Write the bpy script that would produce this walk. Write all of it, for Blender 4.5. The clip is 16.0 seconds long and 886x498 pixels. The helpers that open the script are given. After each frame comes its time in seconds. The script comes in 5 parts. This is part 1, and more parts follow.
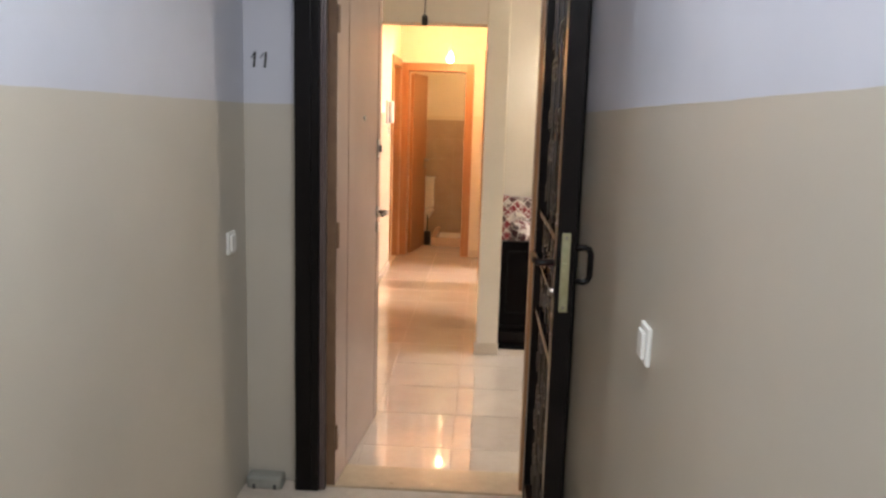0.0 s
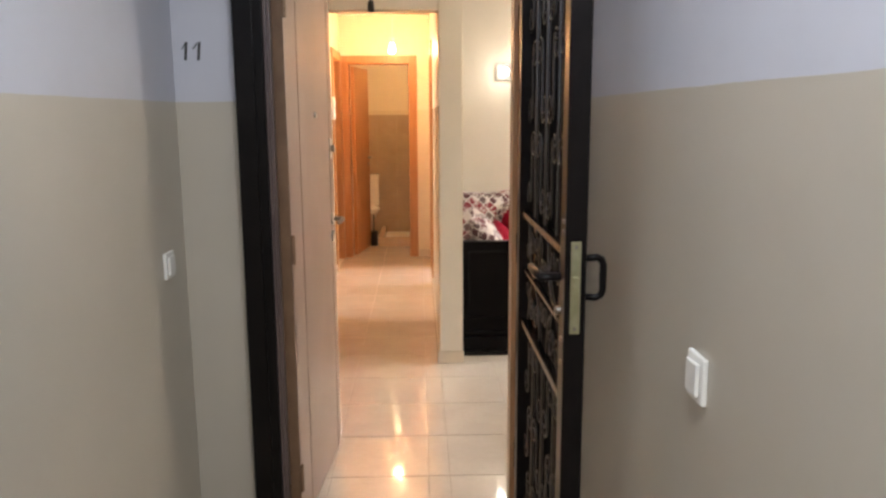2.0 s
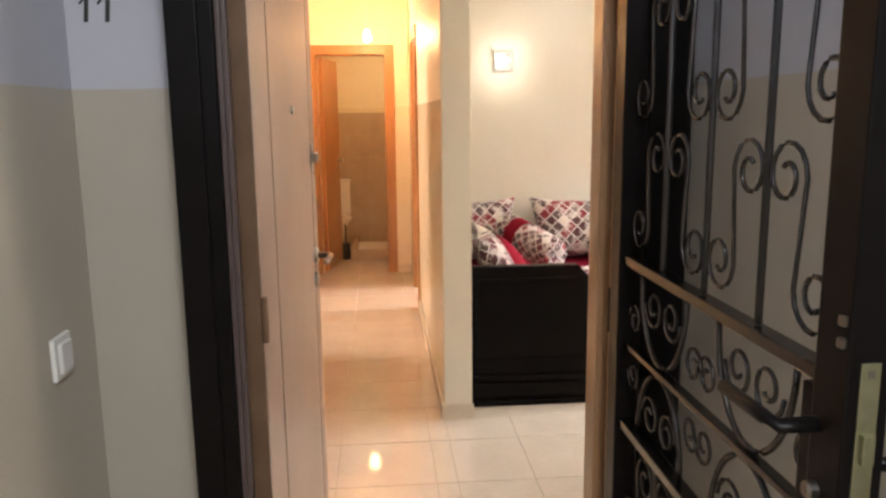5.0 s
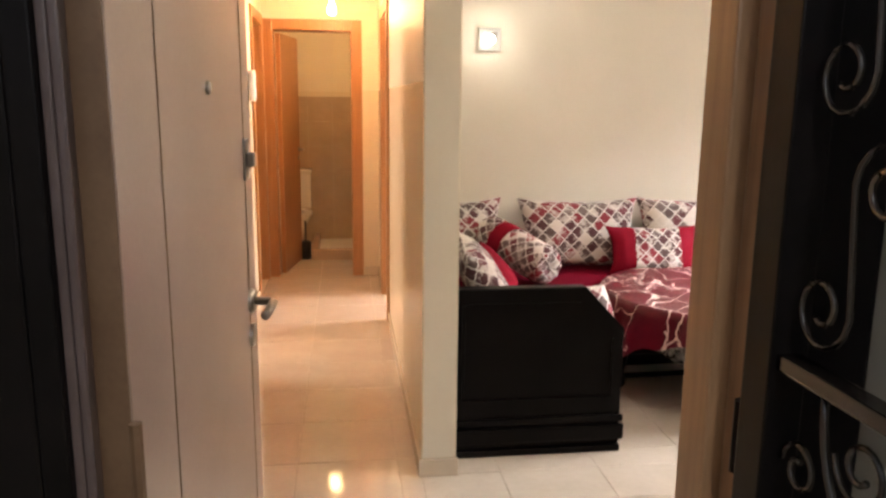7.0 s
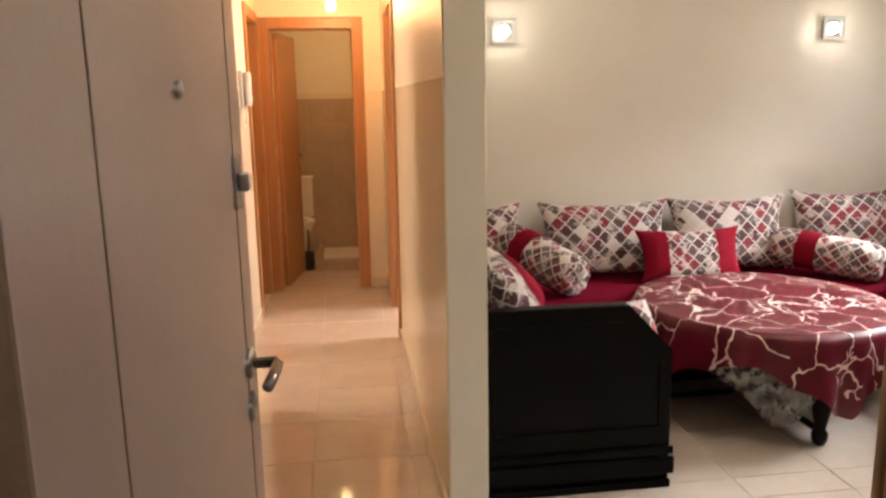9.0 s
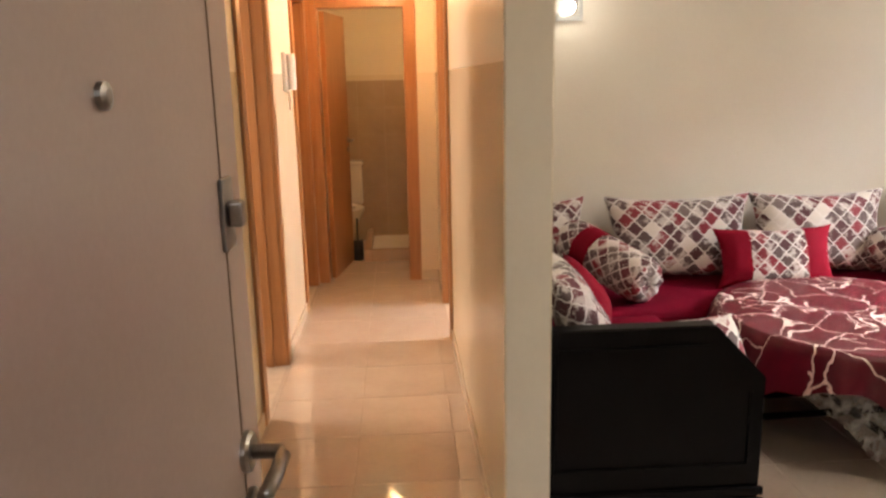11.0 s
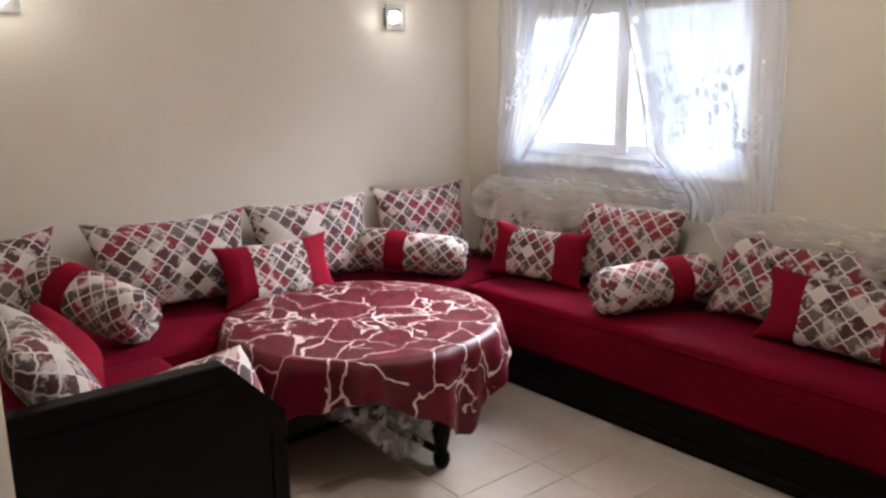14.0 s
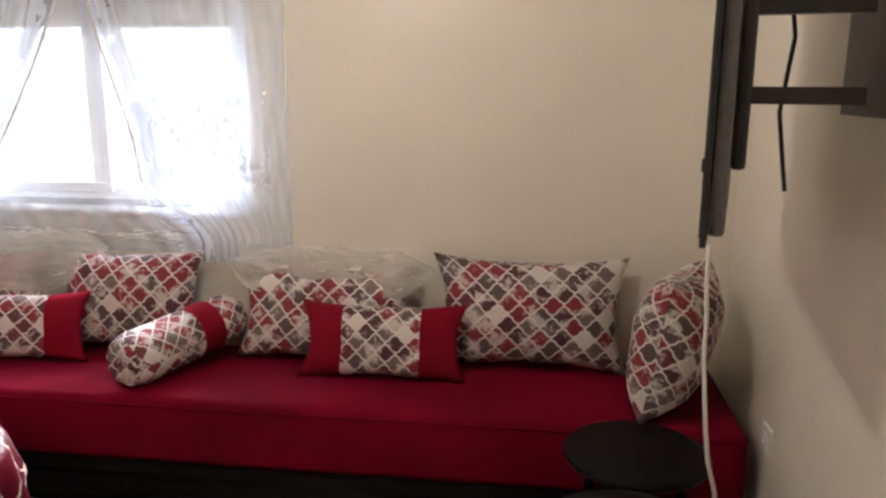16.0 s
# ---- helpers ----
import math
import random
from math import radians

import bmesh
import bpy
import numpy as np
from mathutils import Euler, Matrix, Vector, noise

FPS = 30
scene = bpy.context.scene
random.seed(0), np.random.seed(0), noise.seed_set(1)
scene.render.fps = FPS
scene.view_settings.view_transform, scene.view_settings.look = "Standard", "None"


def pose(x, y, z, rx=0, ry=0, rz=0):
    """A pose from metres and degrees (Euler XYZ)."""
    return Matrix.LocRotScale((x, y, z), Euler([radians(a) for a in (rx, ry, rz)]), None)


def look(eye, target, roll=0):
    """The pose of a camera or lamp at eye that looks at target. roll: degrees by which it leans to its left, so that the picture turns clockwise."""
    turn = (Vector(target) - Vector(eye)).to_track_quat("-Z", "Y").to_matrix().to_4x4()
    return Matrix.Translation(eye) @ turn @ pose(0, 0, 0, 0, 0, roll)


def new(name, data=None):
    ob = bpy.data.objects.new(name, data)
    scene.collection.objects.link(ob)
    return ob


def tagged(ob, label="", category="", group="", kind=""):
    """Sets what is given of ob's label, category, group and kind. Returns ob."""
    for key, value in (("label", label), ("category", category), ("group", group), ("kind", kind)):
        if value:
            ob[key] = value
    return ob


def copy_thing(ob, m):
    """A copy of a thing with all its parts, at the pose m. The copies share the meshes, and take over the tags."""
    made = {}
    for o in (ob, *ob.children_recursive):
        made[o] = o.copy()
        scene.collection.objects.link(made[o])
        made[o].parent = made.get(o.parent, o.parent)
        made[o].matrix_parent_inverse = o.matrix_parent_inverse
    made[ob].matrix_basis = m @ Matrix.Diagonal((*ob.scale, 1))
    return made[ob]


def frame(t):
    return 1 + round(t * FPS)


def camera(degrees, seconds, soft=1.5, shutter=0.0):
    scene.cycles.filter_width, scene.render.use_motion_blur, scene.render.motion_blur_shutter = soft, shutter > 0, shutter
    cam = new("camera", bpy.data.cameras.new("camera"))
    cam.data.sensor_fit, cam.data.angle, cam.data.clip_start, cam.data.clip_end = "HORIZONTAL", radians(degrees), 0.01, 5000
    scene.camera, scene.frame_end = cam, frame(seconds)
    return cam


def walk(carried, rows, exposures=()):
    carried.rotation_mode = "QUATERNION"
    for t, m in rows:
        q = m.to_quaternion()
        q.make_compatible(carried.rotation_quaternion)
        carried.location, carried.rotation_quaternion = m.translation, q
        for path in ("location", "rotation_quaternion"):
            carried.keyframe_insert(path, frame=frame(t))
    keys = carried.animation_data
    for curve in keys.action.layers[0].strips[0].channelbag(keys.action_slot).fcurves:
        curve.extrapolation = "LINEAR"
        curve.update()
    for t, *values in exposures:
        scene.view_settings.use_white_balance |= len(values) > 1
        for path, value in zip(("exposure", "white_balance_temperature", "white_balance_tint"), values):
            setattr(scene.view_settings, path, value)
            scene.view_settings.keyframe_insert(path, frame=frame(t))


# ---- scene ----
cam = camera(60.3, 16.0, soft=2.6)
PATH = [
    (0, (0.535, -1.411, 1.503), (0.434, 0.558, 1.169), 1.7),
    (0.5, (0.5, -1.334, 1.498), (0.435, 0.631, 1.132), 2.2),
    (1, (0.433, -1.231, 1.514), (0.457, 0.74, 1.174), 1.2),
    (1.5, (0.405, -1.154, 1.508), (0.457, 0.819, 1.185), 0.0),
    (2, (0.409, -1.076, 1.499), (0.467, 0.893, 1.152), -0.3),
    (2.5, (0.437, -1.009, 1.499), (0.468, 0.961, 1.156), 0.2),
    (3, (0.457, -0.892, 1.499), (0.452, 1.079, 1.159), 1.6),
    (3.5, (0.391, -0.712, 1.491), (0.408, 1.26, 1.162), 2.0),
    (4, (0.326, -0.525, 1.489), (0.418, 1.445, 1.157), -0.2),
    (6.3, (0.178, 0.348, 1.483), (0.414, 2.299, 1.114), 0.3),
    (6.5, (0.196, 0.421, 1.482), (0.442, 2.373, 1.124), 0.2),
    (7, (0.228, 0.59, 1.485), (0.483, 2.536, 1.1), 0.6),
    (7.5, (0.198, 0.729, 1.475), (0.481, 2.668, 1.074), 1.3),
    (8, (0.182, 0.873, 1.491), (0.446, 2.813, 1.082), -0.5),
    (8.5, (0.188, 0.923, 1.481), (0.458, 2.866, 1.094), -0.9),
    (11, (0.228, 1.316, 1.508), (0.339, 3.264, 1.071), -1.2),
    (11.5, (0.247, 1.418, 1.497), (0.552, 3.336, 1.017), -0.9),
    (12, (0.285, 1.476, 1.497), (0.771, 3.355, 1.015), 0.3),
    (12.5, (0.302, 1.511, 1.496), (1.087, 3.288, 1.019), 0.9),
    (13, (0.293, 1.524, 1.496), (1.29, 3.196, 1.036), 0.2),
    (13.5, (0.33, 1.56, 1.487), (1.452, 3.152, 1.032), -0.0),
    (14, (0.409, 1.653, 1.477), (1.662, 3.154, 1.054), -0.5),
    (14.5, (0.464, 1.737, 1.484), (1.836, 3.136, 1.085), -0.2),
    (15, (0.508, 1.885, 1.477), (2.162, 2.945, 1.103), 1.0),
    (15.5, (0.456, 2.117, 1.582), (2.324, 2.696, 1.165), -0.1),
    (16, (0.493, 2.174, 1.594), (2.433, 2.426, 1.174), 0.3),
]
walk(cam, [(t, look(eye, target, roll)) for t, eye, target, roll in PATH],
     exposures=[(0, 0.96, 6600, 10), (4, 1.1, 6700, 10), (7, 0.8, 6800, 10), (8.5, 0.5, 6800, 10), (11, 0.45, 6800, 10), (12.5, 0.34, 6450, 11), (14, 0.16, 6000, 12), (15, 0.07, 5950, 12), (16, 0.48, 6100, 12)])

# ---------------------------------------------------------------- light
world = bpy.data.worlds.new("world")
scene.world = world
world.use_nodes = True
wn = world.node_tree
sky = wn.nodes.new("ShaderNodeTexSky")
sky.sky_type = "NISHITA"
sky.sun_disc = False
sky.sun_elevation = radians(40)
sky.sun_rotation = radians(200)
wn.nodes["Background"].inputs["Strength"].default_value = 0.12
wn.links.new(sky.outputs["Color"], wn.nodes["Background"].inputs["Color"])


def area_lamp(name, m, sx, sy, power, color):
    d = bpy.data.lights.new(name, "AREA")
    d.shape, d.size, d.size_y, d.energy, d.color = "RECTANGLE", sx, sy, power, color
    o = new(name, d)
    o.matrix_world = m
    return o


def point_lamp(name, x, y, z, power, color, size=0.03):
    d = bpy.data.lights.new(name, "POINT")
    d.energy, d.color, d.shadow_soft_size = power, color, size
    o = new(name, d)
    o.matrix_world = pose(x, y, z)
    return o


# daylight in the living room window and in the side room's window, an added stairwell fill lamp
area_lamp("window_daylight", look((6.3, 4.14, 3.15), (3.65, 4.14, 1.4)), 2.4, 1.2, 950, (0.97, 0.97, 1.0))
area_lamp("side_room_daylight", look((3.4, 6.35, 1.5), (0.0, 5.8, 0.3)), 1.0, 1.0, 120, (1.0, 0.86, 0.82))
# unseen lamp added under the stairwell ceiling to brighten its walls
area_lamp("stairwell_fill_light", pose(0.58, -0.9, 2.66, 0, 22, 0), 0.35, 1.6, 27, (0.9, 0.95, 1.0))
area_lamp("left_room_daylight", look((-2.05, 4.95, 1.6), (0.4, 4.75, 0.5)), 0.9, 1.0, 50, (1.0, 0.80, 0.66))
# corridor bulb and living room wall lamps
point_lamp("bulb_light", 0.16, 6.25, 2.10, 18, (1.0, 0.48, 0.20), 0.035)
# added fill lamp for the living room walls, out of view
point_lamp("living_room_fill_light", 2.00, 2.95, 2.42, 27, (1.0, 0.91, 0.79), 0.08)
point_lamp("bathroom_bulb_light", 0.1, 7.75, 2.3, 5, (1.0, 0.50, 0.19), 0.04)
point_lamp("wall_lamp_light", 1.104, 5.08, 1.84, 1.05, (1.0, 0.92, 0.80), 0.04)
point_lamp("wall_lamp_light", 3.06, 5.08, 1.84, 1.05, (1.0, 0.92, 0.80), 0.04)

# ---------------------------------------------------------------- materials


class Mat:
    def __init__(self, name):
        self.m = bpy.data.materials.new(name)
        self.m.use_nodes = True
        self.t = self.m.node_tree
        self.b = self.t.nodes["Principled BSDF"]
        self.out = self.t.nodes["Material Output"]

    def n(self, kind, **kw):
        node = self.t.nodes.new(kind)
        for k, v in kw.items():
            node.inputs[k].default_value = v
        return node

    def l(self, a, b):
        self.t.links.new(a, b)

    def math(self, op, a, b=None, c=None):
        node = self.t.nodes.new("ShaderNodeMath")
        node.operation = op
        for i, v in enumerate((a, b, c)):
            if v is None:
                continue
            if isinstance(v, (int, float)):
                node.inputs[i].default_value = v
            else:
                self.l(v, node.inputs[i])
        return node.outputs[0]

    def coords(self, kind="Object"):
        if kind == "World":
            return self.n("ShaderNodeNewGeometry").outputs["Position"]
        return self.n("ShaderNodeTexCoord").outputs[kind]

    def noise(self, vec, scale, detail=3.0, rough=0.55):
        nz = self.n("ShaderNodeTexNoise", Scale=scale, Detail=detail, Roughness=rough)
        self.l(vec, nz.inputs["Vector"])
        return nz.outputs["Fac"]

    def ramp(self, fac, stops, constant=False):
        r = self.t.nodes.new("ShaderNodeValToRGB")
        if constant:
            r.color_ramp.interpolation = "CONSTANT"
        els = r.color_ramp.elements
        while len(els) < len(stops):
            els.new(0.5)
        for e, (p, c) in zip(els, stops):
            e.position, e.color = p, (*c, 1)
        self.l(fac, r.inputs["Fac"])
        return r.outputs["Color"]

    def mix(self, fac, a, b):
        mx = self.t.nodes.new("ShaderNodeMix")
        mx.data_type = "RGBA"
        for i, v in ((0, fac), (6, a), (7, b)):
            if isinstance(v, (int, float)):
                mx.inputs[i].default_value = v
            elif isinstance(v, tuple):
                mx.inputs[i].default_value = (*v, 1)
            else:
                self.l(v, mx.inputs[i])
        return mx.outputs[2]

    def bump(self, height, strength=0.2, dist=0.01):
        bp = self.n("ShaderNodeBump", Strength=strength, Distance=dist)
        self.l(height, bp.inputs["Height"])
        self.l(bp.outputs["Normal"], self.b.inputs["Normal"])

    def color(self, c):
        if isinstance(c, tuple):
            self.b.inputs["Base Color"].default_value = (*c, 1)
        else:
            self.l(c, self.b.inputs["Base Color"])

    def set(self, **kw):
        for k, v in kw.items():
            self.b.inputs[k.replace("_", " ")].default_value = v
        return self


def surface(name, c1, c2, scale, rough=0.5, metal=0.0, fine=120.0, bump=0.1, dist=0.002, coat=0.0, spec=0.5, kind="Object", rvar=0.12):
    """Two tones mixed at two scales, with a fine relief."""
    m = Mat(name)
    v = m.coords(kind)
    a = m.noise(v, scale)
    f = m.noise(v, fine, 2.0)
    m.color(m.ramp(m.math("ADD", m.math("MULTIPLY", a, 0.75), m.math("MULTIPLY", f, 0.25)), [(0.3, c1), (0.7, c2)]))
    m.l(m.math("ADD", m.math("MULTIPLY", a, rvar), rough - rvar / 2), m.b.inputs["Roughness"])
    m.set(Metallic=metal)
    m.b.inputs["Coat Weight"].default_value = coat
    m.b.inputs["Coat Roughness"].default_value = 0.08
    m.b.inputs["Specular IOR Level"].default_value = spec
    m.bump(f, bump, dist)
    return m.m


def two_tone_paint(name, low1, low2, high1, high2, line, rough_low, rough_high):
    """Wall paint with a glossier dado below a painted line."""
    m = Mat(name)
    v = m.coords("World")
    sep = m.n("ShaderNodeSeparateXYZ")
    m.l(v, sep.inputs[0])
    wob = m.math("MULTIPLY", m.math("SUBTRACT", m.noise(v, 6.0), 0.5), 0.006)
    up = m.math("GREATER_THAN", m.math("ADD", sep.outputs["Z"], wob), line)
    a = m.noise(v, 1.7, 5.0)
    f = m.noise(v, 90.0, 2.0)
    low = m.ramp(a, [(0.3, low1), (0.7, low2)])
    high = m.ramp(a, [(0.3, high1), (0.7, high2)])
    m.color(m.mix(up, low, high))
    r = m.math("ADD", m.math("MULTIPLY", up, rough_high - rough_low), rough_low)
    m.l(m.math("ADD", r, m.math("MULTIPLY", a, 0.04)), m.b.inputs["Roughness"])
    m.bump(m.math("ADD", f, m.math("MULTIPLY", m.noise(v, 5.0, 1.0), 1.0)), 0.05, 0.002)
    return m.m


def wood(name, c1, c2, rough=0.38, axis=2, coat=0.15):
    m = Mat(name)
    v = m.coords("World")
    mp = m.n("ShaderNodeMapping")
    sc = [22.0, 22.0, 22.0]
    sc[axis] = 1.1
    mp.inputs["Scale"].default_value = sc
    m.l(v, mp.inputs["Vector"])
    g = m.noise(mp.outputs["Vector"], 2.2, 6.0, 0.65)
    big = m.noise(v, 2.0)
    m.color(m.ramp(m.math("ADD", m.math("MULTIPLY", g, 0.7), m.math("MULTIPLY", big, 0.3)), [(0.32, c1), (0.68, c2)]))
    m.set(Roughness=rough)
    m.b.inputs["Coat Weight"].default_value = coat
    m.b.inputs["Coat Roughness"].default_value = 0.2
    m.bump(g, 0.12, 0.002)
    return m.m


def lattice_cloth(name, ax, size=0.062, seed=0.0, kind="Object"):
    """Woven print: a rounded diamond lattice in cream lines, filled with red, maroon, taupe and cream."""
    m = Mat(name)
    v = m.coords(kind)
    sep = m.n("ShaderNodeSeparateXYZ")
    m.l(v, sep.inputs[0])
    u, w = (sep.outputs[i] for i in ax)
    p = m.math("DIVIDE", m.math("ADD", u, w), size * 1.414)
    q = m.math("DIVIDE", m.math("SUBTRACT", u, w), size * 1.414)
    p = m.math("ADD", p, seed)
    p2 = m.math("ADD", p, m.math("MULTIPLY", m.math("SINE", m.math("MULTIPLY", q, 12.566)), 0.028))
    q2 = m.math("ADD", q, m.math("MULTIPLY", m.math("SINE", m.math("MULTIPLY", p, 12.566)), 0.028))
    cp, cq = m.math("FLOOR", p2), m.math("FLOOR", q2)
    fp = m.math("ABSOLUTE", m.math("SUBTRACT", m.math("SUBTRACT", p2, cp), 0.5))
    fq = m.math("ABSOLUTE", m.math("SUBTRACT", m.math("SUBTRACT", q2, cq), 0.5))
    line = m.math("GREATER_THAN", m.math("MAXIMUM", fp, fq), 0.445)
    comb = m.n("ShaderNodeCombineXYZ")
    m.l(cp, comb.inputs[0])
    m.l(cq, comb.inputs[1])
    wn_ = m.n("ShaderNodeTexWhiteNoise")
    m.l(comb.outputs[0], wn_.inputs["Vector"])
    # neighbouring cells tend to share a tone, in drifts across the cloth
    drift = m.noise(comb.outputs[0], 0.23, 1.0)
    pick = m.math("ADD", m.math("MULTIPLY", wn_.outputs["Value"], 0.8), m.math("MULTIPLY", m.math("SUBTRACT", drift, 0.5), 1.3))
    tone = m.ramp(m.math("ADD", pick, 0.03), [(0.0, (0.20, 0.004, 0.016)), (0.27, (0.062, 0.007, 0.013)), (0.46, (0.080, 0.046, 0.045)),
                                           (0.61, (0.145, 0.10, 0.095)), (0.71, (0.62, 0.56, 0.51)), (0.83, (0.11, 0.006, 0.018))], True)
    smear = m.noise(v, 13.0, 6.0, 0.68)
    tone = m.mix(m.math("MULTIPLY", m.math("MINIMUM", m.math("MULTIPLY", m.math("MAXIMUM", m.math("SUBTRACT", smear, 0.515), 0.0), 14.0), 1.0), 0.80), tone, (0.60, 0.54, 0.50))
    col = m.mix(line, tone, (0.68, 0.625, 0.59))
    m.color(m.mix(m.math("MULTIPLY", m.noise(v, 7.0), 0.10), col, (0.42, 0.37, 0.34)))
    m.set(Roughness=0.85)
    m.b.inputs["Sheen Weight"].default_value = 0.05
    m.bump(m.math("ADD", m.noise(v, 420.0, 1.0), m.math("MULTIPLY", m.noise(v, 14.0, 3.0), 3.0)), 0.35, 0.004)
    return m.m


def red_cloth(name, c1, c2, rough=0.8):
    m = Mat(name)
    v = m.coords("World")
    a = m.noise(v, 3.5, 4.0)
    m.color(m.ramp(a, [(0.3, c1), (0.7, c2)]))
    m.set(Roughness=rough)
    m.b.inputs["Specular IOR Level"].default_value = 0.06
    m.bump(m.math("ADD", m.noise(v, 500.0, 1.0), m.math("MULTIPLY", m.noise(v, 9.0, 3.0), 4.0)), 0.25, 0.004)
    return m.m


def branch_cloth(name):
    """Satin tablecloth: wine red with pale branching lines."""
    m = Mat(name)
    v = m.coords("UV")
    nz = m.n("ShaderNodeTexNoise", Scale=4.5, Detail=3.0)
    m.l(v, nz.inputs["Vector"])
    add = m.n("ShaderNodeVectorMath")
    add.operation = "MULTIPLY_ADD"
    m.l(nz.outputs["Color"], add.inputs[0])
    add.inputs[1].default_value = (0.26, 0.26, 0)
    m.l(v, add.inputs[2])
    vo = m.n("ShaderNodeTexVoronoi", Scale=4.8)
    vo.feature = "DISTANCE_TO_EDGE"
    m.l(add.outputs[0], vo.inputs["Vector"])
    width = m.math("MULTIPLY", m.math("SUBTRACT", m.noise(v, 5.0, 3.0), 0.20), 0.052)
    on = m.math("MULTIPLY", m.math("LESS_THAN", vo.outputs["Distance"], width), m.math("GREATER_THAN", m.noise(v, 6.5, 1.0), 0.34))
    vo2 = m.n("ShaderNodeTexVoronoi", Scale=9.0)
    vo2.feature = "DISTANCE_TO_EDGE"
    m.l(add.outputs[0], vo2.inputs["Vector"])
    keep = m.math("GREATER_THAN", m.noise(v, 2.7, 2.0), 0.54)
    on2 = m.math("MULTIPLY", m.math("LESS_THAN", vo2.outputs["Distance"], 0.024), keep)
    pale = m.math("MAXIMUM", on, on2)
    ground = m.ramp(m.noise(v, 11.0, 4.0), [(0.3, (0.072, 0.0015, 0.008)), (0.7, (0.115, 0.0025, 0.013))])
    m.color(m.mix(m.math("MULTIPLY", pale, m.math("ADD", 0.70, m.math("MULTIPLY", m.noise(v, 30.0), 0.30))), ground, (0.80, 0.66, 0.60)))
    m.set(Roughness=0.40)
    m.b.inputs["Specular IOR Level"].default_value = 0.35
    m.bump(m.math("ADD", m.noise(v, 260.0, 1.0), m.math("ADD", m.math("MULTIPLY", pale, 0.8), m.math("MULTIPLY", m.noise(v, 8.0), 2.0))), 0.25, 0.003)
    return m.m


def sheer(name, opaque, tint, lace=0.0, back=0.3, streak=0.08, across=1.0, along=1.0):
    """Thin see-through cloth: back is the share of light let through, streak the unevenness of the weave."""
    m = Mat(name)
    v = m.coords("UV")
    tr = m.n("ShaderNodeBsdfTransparent")
    tl = m.n("ShaderNodeBsdfTranslucent", Color=(*tint, 1))
    df = m.n("ShaderNodeBsdfDiffuse", Color=(*tint, 1))
    half = m.n("ShaderNodeMixShader", Fac=1.0 - back)
    m.l(tl.outputs[0], half.inputs[1])
    m.l(df.outputs[0], half.inputs[2])
    full = m.n("ShaderNodeMixShader")
    mp = m.n("ShaderNodeMapping")
    mp.inputs["Scale"].default_value = (across, along, 1)
    m.l(v, mp.inputs["Vector"])
    fac = m.math("ADD", opaque, m.math("MULTIPLY", m.math("SUBTRACT", m.noise(mp.outputs[0], 22.0, 4.0), 0.5), streak))
    if lace:
        vo = m.n("ShaderNodeTexVoronoi", Scale=21.0)
        m.l(v, vo.inputs["Vector"])
        ring = m.math("LESS_THAN", m.math("ABSOLUTE", m.math("SUBTRACT", vo.outputs["Distance"], 0.33)), 0.15)
        sp = m.n("ShaderNodeSeparateXYZ")
        m.l(v, sp.inputs[0])
        wander = m.math("MULTIPLY", m.math("SUBTRACT", m.noise(v, 9.0, 2.0), 0.5), 0.06)
        side = m.math("ADD", sp.outputs[0], wander)
        # an embroidered border along the inner edge and sprigs across the lower part
        border = m.math("MULTIPLY", m.math("GREATER_THAN", side, 0.86), m.math("LESS_THAN", side, 0.965))
        row = m.math("MULTIPLY", m.math("GREATER_THAN", sp.outputs[1], 0.94), m.math("LESS_THAN", sp.outputs[1], 1.30))
        sprig = m.math("MULTIPLY", row, m.math("GREATER_THAN", m.noise(v, 7.0, 2.0), 0.50))
        band = m.math("MAXIMUM", m.math("MULTIPLY", border, m.math("GREATER_THAN", m.noise(v, 13.0, 2.0), 0.40)), m.math("MULTIPLY", m.math("MULTIPLY", sprig, m.math("GREATER_THAN", side, 0.12)), ring))
        fac = m.math("ADD", fac, m.math("MULTIPLY", band, lace))
    m.l(m.math("MINIMUM", m.math("MAXIMUM", fac, 0.05), 0.95), full.inputs["Fac"])
    m.l(tr.outputs[0], full.inputs[1])
    m.l(half.outputs[0], full.inputs[2])
    m.l(full.outputs[0], m.out.inputs["Surface"])
    return m.m


def glow(name, color, strength):
    m = Mat(name)
    e = m.n("ShaderNodeEmission", Color=(*color, 1), Strength=strength)
    m.l(e.outputs[0], m.out.inputs["Surface"])
    return m.m


def clear_glass(name, tint=(1, 1, 1), rough=0.02):
    m = Mat(name)
    m.color(tint)
    m.set(Roughness=rough, IOR=1.45)
    m.b.inputs["Transmission Weight"].default_value = 1.0
    return m.m


M_HALL = two_tone_paint("stairwell_paint", (0.43, 0.395, 0.335), (0.48, 0.44, 0.375), (0.47, 0.48, 0.54), (0.53, 0.54, 0.60), 1.545, 0.35, 0.6)
M_WALL = surface("cream_wall_paint", (0.71, 0.655, 0.56), (0.77, 0.715, 0.62), 1.6, 0.34, kind="World", bump=0.08, fine=60)
M_CORR = two_tone_paint("corridor_paint", (0.70, 0.62, 0.48), (0.75, 0.67, 0.53), (0.73, 0.66, 0.54), (0.77, 0.70, 0.58), 1.55, 0.22, 0.42)
M_CEIL = surface("ceiling_paint", (0.76, 0.73, 0.66), (0.82, 0.79, 0.72), 2.0, 0.7, kind="World")
M_TILE = surface("glazed_floor_tile", (0.54, 0.465, 0.395), (0.61, 0.535, 0.465), 5.0, 0.07, fine=40, bump=0.02, dist=0.001, rvar=0.06, kind="World", coat=0.7)
M_GROUT = surface("tile_grout", (0.42, 0.36, 0.30), (0.52, 0.45, 0.38), 20, 0.8)
